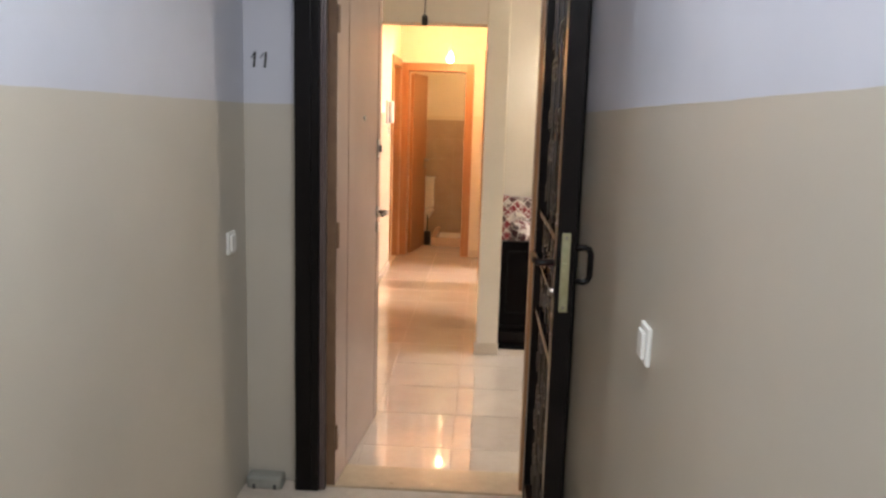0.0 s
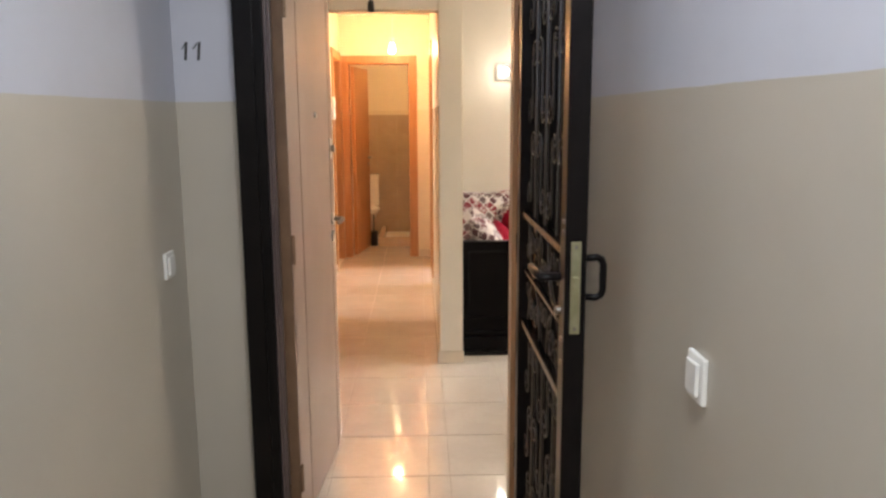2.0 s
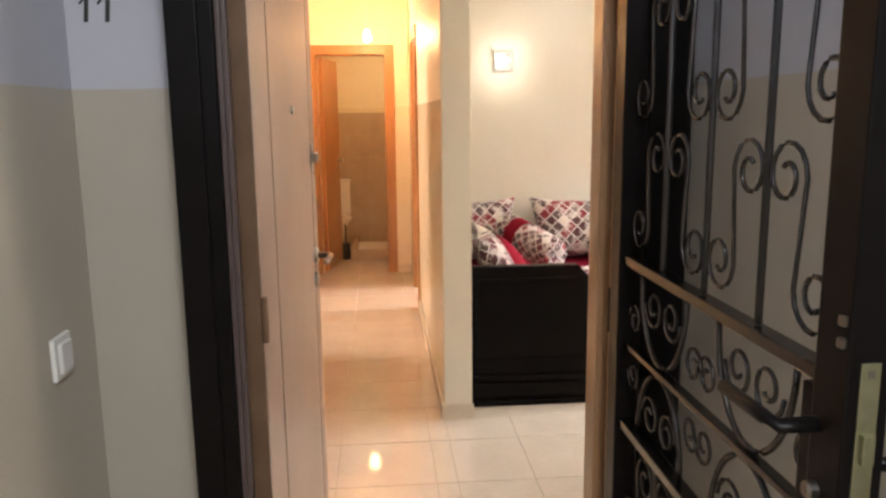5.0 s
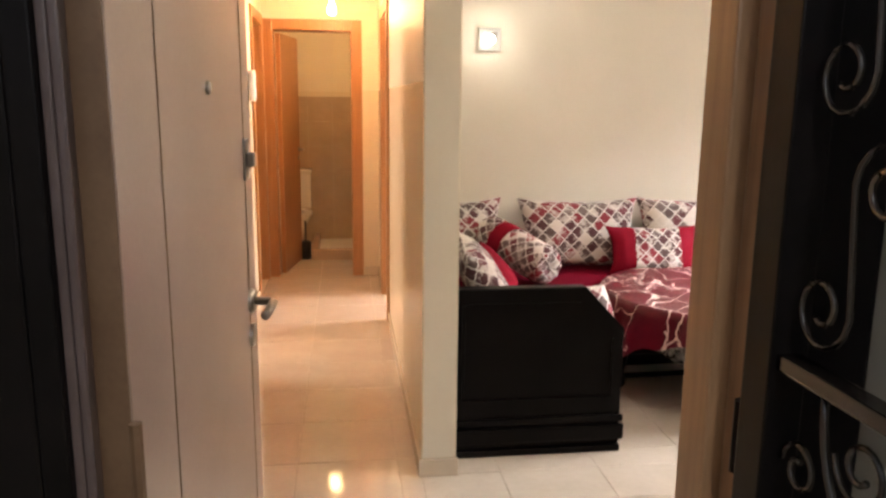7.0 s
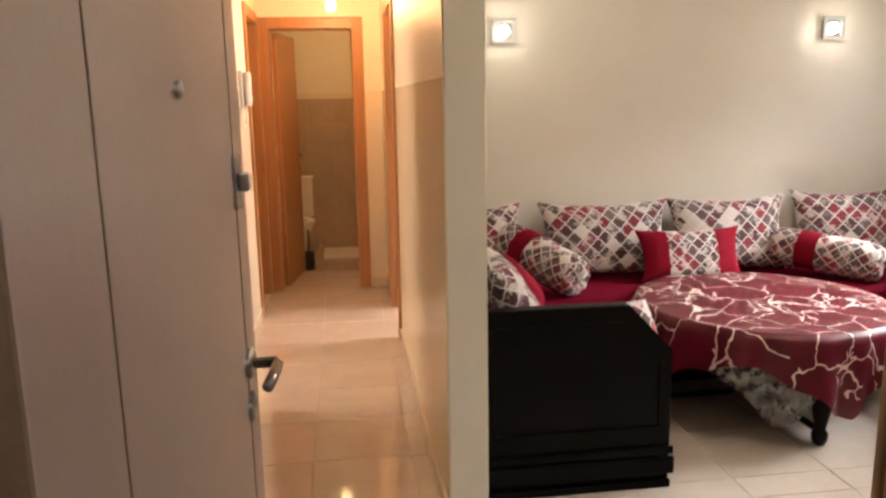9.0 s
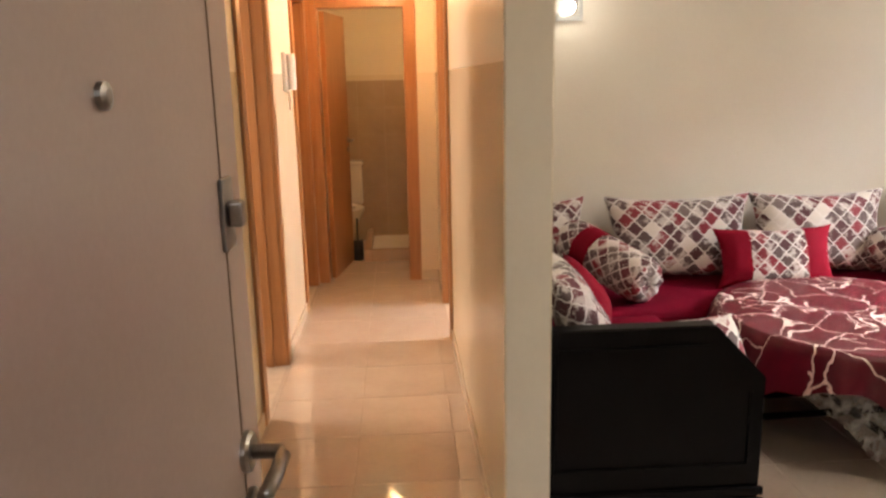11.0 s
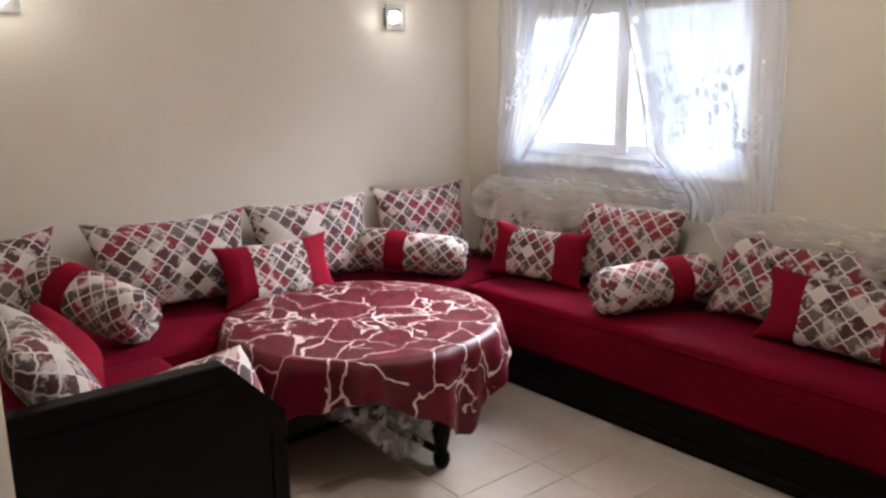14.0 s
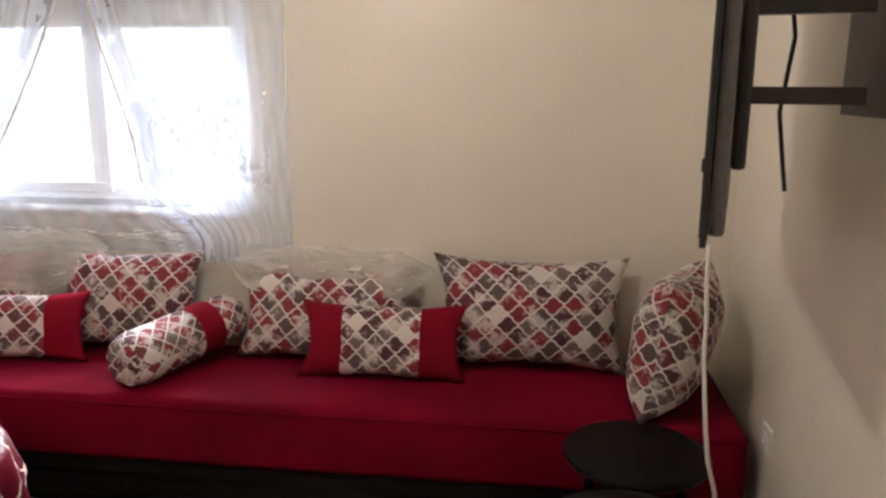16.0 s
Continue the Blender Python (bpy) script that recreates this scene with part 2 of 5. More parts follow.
M_SKIRT = surface("tile_skirting", (0.60, 0.52, 0.42), (0.68, 0.60, 0.50), 5.0, 0.2)
M_BEECH = wood("orange_beech_veneer", (0.31, 0.145, 0.058), (0.45, 0.225, 0.095))
M_WALNUT = wood("brown_stained_frame", (0.22, 0.12, 0.06), (0.36, 0.205, 0.11), 0.36)
M_DOOR = surface("pinkish_white_door_paint", (0.37, 0.265, 0.225), (0.43, 0.31, 0.265), 2.0, 0.24, kind="World", bump=0.04, spec=0.9)
M_DOOREDGE = surface("brown_door_edge", (0.12, 0.065, 0.035), (0.19, 0.11, 0.06), 10, 0.5)
M_IRON = surface("black_gloss_iron", (0.004, 0.0035, 0.0035), (0.009, 0.007, 0.007), 12, 0.33, bump=0.06, spec=0.14)
M_SCROLL = surface("polished_black_scroll_iron", (0.006, 0.005, 0.005), (0.016, 0.011, 0.009), 12, 0.2, bump=0.05, spec=0.9)
M_STEEL = surface("brushed_steel", (0.24, 0.215, 0.195), (0.36, 0.33, 0.30), 30, 0.3, 1.0)
M_BRASS = surface("dull_brass", (0.36, 0.35, 0.22), (0.50, 0.49, 0.33), 25, 0.5, 1.0)
M_BLACKWOOD = surface("black_lacquered_wood", (0.0025, 0.002, 0.0025), (0.005, 0.0042, 0.0045), 7, 0.38, bump=0.08, spec=0.09)
M_RED = red_cloth("wine_red_cover", (0.105, 0.0008, 0.010), (0.155, 0.0011, 0.015))
M_REDP = red_cloth("red_pillow_cloth", (0.15, 0.004, 0.013), (0.22, 0.006, 0.020))
M_LAT = lattice_cloth("lattice_print", (0, 1), kind="UV")
M_LAT2 = lattice_cloth("lattice_print_band", (0, 1), 0.055, 0.37, "UV")
M_LAT4 = lattice_cloth("lattice_print_roll_end", (0, 2), 0.055, 0.37)
M_LAT3 = lattice_cloth("lattice_print_sleeve", (0, 1), 0.050, 0.21, "UV")
M_BRANCH = branch_cloth("branch_pattern_satin")
M_LACE = sheer("white_lace_undercloth", 0.28, (0.84, 0.83, 0.80), 0.0, 0.35, 1.4)
M_SHEER = sheer("sheer_curtain_voile", 0.33, (0.73, 0.80, 0.92), 0.42, 0.025, 0.12, 1.1, 0.10)
M_SHEER2 = sheer("gathered_voile", 0.30, (0.92, 0.89, 0.84), 0.0, 0.40, 0.22, 0.35, 1.0)
M_HEM = surface("curtain_hem_cord", (0.60, 0.57, 0.53), (0.68, 0.65, 0.61), 20, 0.7)
M_WHITE = surface("white_plastic", (0.72, 0.71, 0.68), (0.78, 0.77, 0.74), 8, 0.35)
M_ALU = surface("white_aluminium", (0.70, 0.71, 0.72), (0.76, 0.77, 0.78), 8, 0.35)
M_SHUT = surface("cream_shutter_slat", (0.62, 0.60, 0.54), (0.68, 0.66, 0.60), 8, 0.5)
M_CERAMIC = surface("white_sanitary_ceramic", (0.74, 0.72, 0.68), (0.80, 0.78, 0.74), 6, 0.1)
M_BTILE = surface("bathroom_wall_tile", (0.42, 0.32, 0.23), (0.49, 0.38, 0.28), 6, 0.18, kind="World")
M_BLACKPL = surface("black_plastic", (0.008, 0.008, 0.009), (0.018, 0.018, 0.02), 18, 0.35)
M_SCREEN = surface("dark_screen", (0.004, 0.004, 0.005), (0.007, 0.007, 0.008), 4, 0.08)
M_GREYPL = surface("grey_plastic", (0.11, 0.11, 0.11), (0.16, 0.16, 0.16), 18, 0.4)
M_GREYBLOCK = surface("worn_grey_block", (0.20, 0.20, 0.18), (0.28, 0.28, 0.25), 12, 0.6)
M_STRIP = surface("mauve_brown_metal_strip", (0.075, 0.052, 0.050), (0.12, 0.085, 0.08), 10, 0.3)
M_INK = surface("black_paint_digits", (0.02, 0.02, 0.02), (0.035, 0.035, 0.035), 30, 0.6)
M_GLASS = clear_glass("window_glass")
M_BULB = glow("lit_bulb", (1.0, 0.72, 0.36), 30)
M_LAMPGLOW = glow("lit_lamp_glass", (1.0, 0.95, 0.84), 9)
M_FROST = surface("frosted_lamp_glass", (0.34, 0.34, 0.33), (0.42, 0.42, 0.41), 12, 0.25)
M_GRILLE = surface("grey_painted_grille_iron", (0.50, 0.51, 0.53), (0.58, 0.59, 0.61), 14, 0.5)
M_DAY = glow("bright_outdoors", (0.84, 0.92, 1.0), 1.22)
M_CABLE = surface("white_cable", (0.66, 0.62, 0.58), (0.72, 0.68, 0.64), 20, 0.45)
M_STONE = surface("threshold_stone", (0.40, 0.31, 0.21), (0.50, 0.40, 0.28), 14, 0.3)

# ---------------------------------------------------------------- mesh helpers


def part(name, bm, material, parent=None, label="", smooth=False, m=None):
    """Links a bmesh as one mesh object under a thing or a part."""
    bmesh.ops.recalc_face_normals(bm, faces=bm.faces)
    me = bpy.data.meshes.new(name)
    bm.to_mesh(me)
    bm.free()
    for mt in (material if isinstance(material, (list, tuple)) else [material]):
        me.materials.append(mt)
    if smooth:
        for p in me.polygons:
            p.use_smooth = True
    ob = new(name, me)
    if parent is not None:
        ob.parent = parent
    if m is not None:
        ob.matrix_basis = m
    if label:
        ob["label"] = label
    return ob


def thing(name, m, label, category, group="", kind=""):
    o = new(name)
    o.matrix_world = m
    o.empty_display_size = 0.1
    return tagged(o, label, category, group, kind)


def box(bm, x0, x1, y0, y1, z0, z1, bevel=0.0, seg=2):
    vs = [bm.verts.new((x, y, z)) for x in (x0, x1) for y in (y0, y1) for z in (z0, z1)]
    fs = [bm.faces.new([vs[i] for i in f]) for f in ((0, 1, 3, 2), (4, 6, 7, 5), (0, 4, 5, 1), (2, 3, 7, 6), (0, 2, 6, 4), (1, 5, 7, 3))]
    if bevel > 0:
        es = list({e for f in fs for e in f.edges})
        bmesh.ops.bevel(bm, geom=es, offset=bevel, segments=seg, affect="EDGES", profile=0.6)
    return bm


def boxes(lst, bevel=0.0):
    bm = bmesh.new()
    for b in lst:
        box(bm, *b, bevel=bevel)
    return bm


def one_box(*a, **k):
    return box(bmesh.new(), *a, **k)


def prism(outline, y0, y1, bevel=0.0):
    """An outline of (x, z), drawn out from y0 to y1."""
    bm = bmesh.new()
    a = [bm.verts.new((x, y0, z)) for x, z in outline]
    b = [bm.verts.new((x, y1, z)) for x, z in outline]
    n = len(outline)
    bm.faces.new(a)
    bm.faces.new(b[::-1])
    for i in range(n):
        bm.faces.new((a[i], b[i], b[(i + 1) % n], a[(i + 1) % n]))
    if bevel:
        bmesh.ops.bevel(bm, geom=list(bm.edges), offset=bevel, segments=2, affect="EDGES")
    return bm


def lathe(profile, seg=32, bm=None, cx=0.0, cy=0.0):
    """Profile of (radius, z), turned round the upright axis."""
    bm = bm or bmesh.new()
    rings = []
    for r, z in profile:
        if r < 1e-5:
            rings.append([bm.verts.new((cx, cy, z))])
        else:
            rings.append([bm.verts.new((cx + r * math.cos(2 * math.pi * i / seg), cy + r * math.sin(2 * math.pi * i / seg), z)) for i in range(seg)])
    for a, b in zip(rings, rings[1:]):
        for i in range(seg):
            j = (i + 1) % seg
            if len(a) == 1 and len(b) == 1:
                continue
            if len(a) == 1:
                bm.faces.new((a[0], b[i], b[j]))
            elif len(b) == 1:
                bm.faces.new((a[i], a[j], b[0]))
            else:
                bm.faces.new((a[i], a[j], b[j], b[i]))
    return bm


def tube(pts, r, bm=None, seg=8, flat=1.0):
    """A round bar along a line of points."""
    bm = bm or bmesh.new()
    pts = [Vector(p) for p in pts]
    rings = []
    for i, p in enumerate(pts):
        d = (pts[min(i + 1, len(pts) - 1)] - pts[max(i - 1, 0)]).normalized()
        up = Vector((1, 0, 0)) if abs(d.x) < 0.9 else Vector((0, 0, 1))
        s = d.cross(up).normalized()
        u = s.cross(d).normalized()
        rings.append([bm.verts.new(p + (s * math.cos(2 * math.pi * k / seg) + u * flat * math.sin(2 * math.pi * k / seg)) * r) for k in range(seg)])
    for a, b in zip(rings, rings[1:]):
        for k in range(seg):
            j = (k + 1) % seg
            bm.faces.new((a[k], a[j], b[j], b[k]))
    bm.faces.new(rings[0][::-1])
    bm.faces.new(rings[-1])
    return bm


def structure(name, bm, material, label, category):
    return tagged(part(name, bm, material), label, category, kind="structure")


# ---------------------------------------------------------------- the setting
ZC, ZK = 2.72, 2.50          # living room and stairwell ceiling, corridor ceiling
XL, XR = -0.41, 0.52         # corridor walls
XP = 0.66                    # room side of the partition
XW, YB = 3.65, 5.27          # window wall, back wall of the living room
YN = 1.40                    # near wall of the living room, with the television
HL, HR = -0.40, 0.90         # stairwell walls
YE, YI = 1.53, 1.70          # entry wall
SK0 = 0.076
OL, OR = -0.12, 0.80         # rough opening in the entry wall

structure("wall_stairwell_left", boxes([(HL - 0.2, HL, -3.4, YI, 0, ZC)]), M_HALL, "stairwell wall painted beige below and pale blue above", "wall")
structure("wall_stairwell_right", boxes([(HR, HR + 0.1, -3.4, YE + 0.08, 0, ZC)]), M_HALL, "stairwell wall painted beige below and pale blue above", "wall")
structure("wall_stairwell_back", boxes([(HL, HR, -3.6, -3.4, 0, ZC)]), M_HALL, "stairwell end wall with two-tone paint", "wall")
structure("wall_entry_outer", boxes([(HL, OL, YE, YE + 0.08, 0, ZC), (OR, HR, YE, YE + 0.08, 0, ZC), (OL, OR, YE, YE + 0.08, 2.14, ZC)]), M_HALL,
          "entry wall beside the door, beige and pale blue paint", "wall")
structure("wall_entry_inner", boxes([(XL - 0.15, OL, YE + 0.08, YI, 0, ZC), (OR, HR + 0.1, YE + 0.08, YI, 0, ZC), (OL, OR, YE + 0.08, YI, 2.14, ZC)]), M_WALL,
          "cream inner face of the entry wall", "wall")
structure("wall_near", boxes([(HR + 0.1, XW + 0.2, YN - 0.2, YN, 0, ZC), (HR + 0.1, HR + 0.25, YN, YI, 0, ZC)]), M_WALL, "plain cream living room wall behind the television", "wall")
structure("wall_back", boxes([(XP, XW, YB, YB + 0.15, 0, ZC)]), M_WALL, "cream painted living room back wall", "wall")
WY0, WY1, WZ0, WZ1 = 3.42, 4.86, 1.06, 2.25
structure("wall_window", boxes([(XW, XW + 0.2, YN, WY0, 0, ZC), (XW, XW + 0.2, WY1, YB + 0.15, 0, ZC), (XW, XW + 0.2, WY0, WY1, 0, WZ0), (XW, XW + 0.2, WY0, WY1, WZ1, ZC)]),
          M_WALL, "cream living room wall with the window opening", "wall")
# partition between the corridor and the living room: glossy corridor face, cream end and room face
RD0, RD1 = 5.62, 6.36        # doorway in the corridor's right wall
structure("wall_partition", boxes([(XR, XP, 3.41, YB + 0.15, 0, ZC)], 0.006), M_CORR, "cream partition end and glossy corridor wall", "wall")
structure("wall_partition_end", boxes([(XR + 0.006, XP - 0.006, 3.4065, 3.4098, SK0, ZC)]), M_WALL, "plain cream end face of the partition", "wall")
structure("wall_corridor_right", boxes([(XR, XP, YB + 0.15, RD0, 0, ZC), (XR, XP, RD1, 7.12, 0, ZC), (XR, XP, RD0, RD1, 2.08, ZC)]), M_CORR, "cream corridor wall with a doorway", "wall")
LD0, LD1, LE0, LE1 = 4.58, 5.30, 6.28, 6.94
structure("wall_corridor_left", boxes([(XL - 0.15, XL, YI, LD0, 0, ZC), (XL - 0.15, XL, LD1, LE0, 0, ZC), (XL - 0.15, XL, LE1, 7.12, 0, ZC), (XL - 0.15, XL, LD0, LD1, 2.08, ZC), (XL - 0.15, XL, LE0, LE1, 2.08, ZC)]),
          M_CORR, "cream corridor wall with two doorways", "wall")
BX0, BX1 = -0.34, 0.325      # bathroom door opening
structure("wall_corridor_end", boxes([(XL, BX0, 7.0, 7.12, 0, ZC), (BX1, XR, 7.0, 7.12, 0, ZC), (BX0, BX1, 7.0, 7.12, 2.04, ZC)]), M_CORR, "cream wall at the corridor's end round the bathroom door", "wall")
structure("beam", boxes([(XL, XR, 3.41, 3.56, 2.085, ZC)]), M_WALL, "cream beam across the corridor's start", "beam")
structure("ceiling_living_room", boxes([(XL - 0.15, HR + 0.1, YE + 0.08, YB + 0.15, ZC, ZC + 0.1), (HR + 0.1, XW + 0.2, YN - 0.2, YB + 0.15, ZC, ZC + 0.1)]), M_CEIL, "white painted ceiling", "ceiling")
structure("ceiling_corridor", boxes([(XL, XR, 3.56, 7.0, ZK, ZK + 0.1)]), M_CEIL, "white corridor ceiling", "ceiling")
structure("ceiling_stairwell", boxes([(HL - 0.2, HR + 0.16, -3.6, YN - 0.2, ZC + 0.002, ZC + 0.1), (HL - 0.2, HR + 0.1, YN - 0.2, YE + 0.08, ZC + 0.002, ZC + 0.1)]), M_CEIL, "white stairwell ceiling", "ceiling")
# bathroom shell
structure("wall_bathroom", boxes([(-1.2, -1.1, 7.12, 8.6, 0, ZK), (0.62, 0.72, 7.12, 8.6, 0, ZK), (-1.2, 0.72, 8.6, 8.7, 0, ZK)]), M_CORR, "bathroom wall, cream paint above the tiles", "wall")
structure("ceiling_bathroom", boxes([(-1.2, 0.72, 7.12, 8.7, ZK, ZK + 0.1)]), M_CEIL, "white bathroom ceiling", "ceiling")
# side rooms behind the corridor's doorways
structure("wall_side_room", boxes([(XP, 3.5, YB + 0.155, YB + 0.2, 0, ZC), (XP, 3.5, 7.3, 7.4, 0, ZC), (3.5, 3.6, YB + 0.155, 7.4, 0, ZC)]), M_WALL, "plain side room walls", "wall")
structure("ceiling_side_room", boxes([(XP, 3.6, YB + 0.155, 7.4, ZC, ZC + 0.1)]), M_CEIL, "white side room ceiling", "ceiling")
structure("wall_left_rooms", boxes([(-2.2, -2.1, 4.2, 7.1, 0, ZC), (-2.1, XL - 0.15, 4.1, 4.2, 0, ZC), (-2.1, XL - 0.15, 5.7, 5.8, 0, ZC), (-2.1, XL - 0.15, 7.1, 7.2, 0, ZC)]), M_WALL, "plain walls of the rooms off the corridor", "wall")
structure("ceiling_left_rooms", boxes([(-2.2, XL - 0.15, 4.1, 7.2, ZC, ZC + 0.1)]), M_CEIL, "white ceiling", "ceiling")
# floors
structure("floor_stairwell", boxes([(HL - 0.2, HR + 0.16, -3.6, YE - 0.01, -0.2, -0.012)]), M_STONE, "beige stone stairwell floor", "floor")
structure("threshold", boxes([(OL, OR, YE - 0.03, YI, -0.1, 0.006)], 0.004), M_STONE, "beige stone door threshold", "threshold")
structure("floor_side_rooms", boxes([(XP, 3.6, YB + 0.155, 7.4, -0.1, 0.0), (-2.2, XL - 0.15, 4.1, 7.2, -0.1, 0.0)]), M_TILE, "cream tiled floor of the side rooms", "floor")
floor = structure("floor", boxes([(XL - 0.15, XW + 0.1, YN - 0.1, 8.7, -0.1, -0.003)]), M_GROUT, "cream glazed tile floor with dark joints", "floor")
structure("wall_outer_left", boxes([(XL - 0.3, XL - 0.15, YE + 0.08, 4.1, 0, ZC)]), M_WALL, "plain wall", "wall")

# skirting
SK = 0.075
for nm, b in (("corridor_right", (XR - 0.012, XR, 3.40, RD0 - 0.07, 0, SK)), ("partition_end", (XR - 0.012, XP + 0.006, 3.396, 3.4062, 0, SK)),
              ("corridor_left", (XL, XL + 0.012, YI, LD0 - 0.07, 0, SK)), ("corridor_left_middle", (XL, XL + 0.012, LD1 + 0.07, LE0 - 0.06, 0, SK)),
              ("corridor_end_left", (XL, -0.405, 6.988, 7.0, 0, SK)), ("corridor_end_right", (0.392, XR, 6.988, 7.0, 0, SK)),
              ("corridor_right_far", (XR - 0.012, XR, RD1 + 0.07, 6.98, 0, SK)), ("near_wall", (HR + 0.25, XW, YN, YN + 0.012, 0, SK)),
              ("back_wall", (XP, XW, YB - 0.012, YB, 0, SK)), ("window_wall", (XW - 0.012, XW, YN, YB - 0.012, 0, SK))):
    structure("baseboard_" + nm, one_box(*b, bevel=0.003), M_SKIRT, "cream tile skirting along the wall", "baseboard")

# ---------------------------------------------------------------- doors


def door_frame(name, m, w, h, depth, arch, material, label, sides=(True, True)):
    """Lining and architraves of a doorway: local x across the clear opening from 0 to w, y through the wall from 0 to depth."""
    f = thing(name, m, label, "door frame", kind="structure")
    t = 0.03
    part("jamb", one_box(-t, 0, 0, depth, 0, h, bevel=0.003), material, f)
    part("jamb", one_box(w, w + t, 0, depth, 0, h, bevel=0.003), material, f)
    part("head", one_box(-t, w + t, 0, depth, h, h + t, bevel=0.003), material, f)
    for on, y0, y1 in ((sides[0], -0.014, 0.0), (sides[1], depth, depth + 0.014)):
        if on:
            part("architrave", one_box(-arch, -0.006, y0, y1, 0, h + arch, bevel=0.004), material, f)
            part("architrave", one_box(w + 0.006, w + arch, y0, y1, 0, h + arch, bevel=0.004), material, f)
            part("architrave", one_box(-0.0055, w + 0.0055, y0, y1, h + 0.006, h + arch, bevel=0.004), material, f)
    return f


door_frame("bathroom_door_frame", pose(-0.315, 7.0, 0), 0.61, 2.01, 0.12, 0.09, M_BEECH, "orange beech bathroom door frame")


def side_frame(name, y0, y1, xa, xb, h, label):
    """Frame of a doorway in a wall that runs ahead: clear opening y0 to y1, wall faces at xa and xb."""
    f = thing(name, pose(0, 0, 0), label, "door frame", kind="structure")
    t = 0.03
    part("jamb", one_box(xa, xb, y0 - t, y0, 0, h, bevel=0.003), M_BEECH, f)
    part("jamb", one_box(xa, xb, y1, y1 + t, 0, h, bevel=0.003), M_BEECH, f)
    part("head", one_box(xa, xb, y0 - t, y1 + t, h, h + t, bevel=0.003), M_BEECH, f)
    part("stop", one_box(xa + 0.05, xa + 0.085, y1 - 0.012, y1, 0, h), M_BEECH, f)
    for x0, x1 in ((xa - 0.016, xa), (xb, xb + 0.016)):
        part("architrave", one_box(x0, x1, y0 - 0.085, y0 - 0.005, 0, h + 0.085, bevel=0.004), M_BEECH, f)
        part("architrave", one_box(x0, x1, y1 + 0.005, y1 + 0.085, 0, h + 0.085, bevel=0.004), M_BEECH, f)
        part("architrave", one_box(x0, x1, y0 - 0.0045, y1 + 0.0045, h + 0.005, h + 0.085, bevel=0.004), M_BEECH, f)


side_frame("corridor_door_frame", LD0 + 0.03, LD1 - 0.03, XL - 0.15, XL, 2.04, "orange beech frame of an open corridor doorway")
side_frame("corridor_door_frame", LE0 + 0.03, LE1 - 0.03, XL - 0.15, XL, 2.04, "orange beech frame of the doorway beside the bathroom")
side_frame("corridor_door_frame", RD0 + 0.03, RD1 - 0.03, XR, XP, 2.04, "orange beech frame of the daylit side room")


def lever_set(parent, x, z, y, sy, along):
    """Lever handle with its rose and a keyhole rose on a door face at local y; sy is the way out of the face, along the way the lever points."""
    bm = lathe([(0, 0), (0.026, 0), (0.026, 0.006), (0.022, 0.010), (0, 0.010)], 24)
    bmesh.ops.transform(bm, matrix=pose(x, y, z, -90 * sy), verts=bm.verts)
    rose = part("handle_rose", bm, M_STEEL, parent, smooth=False)
    o = 0.05 * sy
    part("lever", tube([(x, y, z), (x, y + o * 0.9, z), (x + 0.012 * along, y + o, z), (x + 0.05 * along, y + o * 1.02, z - 0.002), (x + 0.10 * along, y + o * 0.98, z - 0.004)], 0.0095, seg=10),
         M_STEEL, rose, smooth=True)
    bm = lathe([(0, 0), (0.024, 0), (0.024, 0.007), (0, 0.009)], 24)
    bmesh.ops.transform(bm, matrix=pose(x, y, z - 0.075, -90 * sy), verts=bm.verts)
    part("keyhole_rose", bm, M_STEEL, parent)


def entry_door(m):
    d = thing("entry_door", m, "pinkish white entry door standing open into the flat", "door")
    W, H, T = 0.775, 2.05, 0.042
    part("leaf", one_box(0.006, W, 0, T, 0.008, H, bevel=0.003), M_DOOR, d)
    part("edge_band", one_box(0, 0.0058, 0.001, T - 0.001, 0.008, H), M_DOOREDGE, d, "dark brown edge")
    # thin raised strips, dark brown to paint the shade in the leaf's grooves
    for x in (0.17, 0.70):
        part("groove_shade_strip", one_box(x, x + 0.003, -0.0012, 0.002, 0.02, H - 0.02), M_DOOREDGE, d)
    lever_set(d, W - 0.065, 1.06, 0.0, -1, -1)
    lever_set(d, W - 0.065, 1.06, T, 1, -1)
    bm = lathe([(0, 0), (0.011, 0), (0.011, 0.005), (0.006, 0.007), (0, 0.007)], 16)
    bmesh.ops.transform(bm, matrix=pose(0.43, 0, 1.50, 90), verts=bm.verts)
    part("peephole", bm, M_STEEL, d, "small dark brass peephole")
    lk = part("upper_lock_plate", one_box(W - 0.085, W - 0.045, -0.005, 0, 1.318, 1.402, bevel=0.002), M_STEEL, d, "steel upper lock plate")
    part("thumb_turn", one_box(W - 0.075, W - 0.055, -0.022, -0.005, 1.345, 1.375, bevel=0.004), M_STEEL, lk)
    for z in (0.22, 1.05, 1.86):
        part("hinge", tube([(-0.006, -0.006, z - 0.05), (-0.006, -0.006, z + 0.05)], 0.008), M_DOOREDGE, d, "dark steel hinge")
    return d


# hinge at the left jamb; the leaf runs along the corridor
ex, ey, ew = -0.030, 1.493, 4.6
entry_door(pose(ex, ey, 0, 0, 0, 90 - ew) @ pose(0, 0, 0))

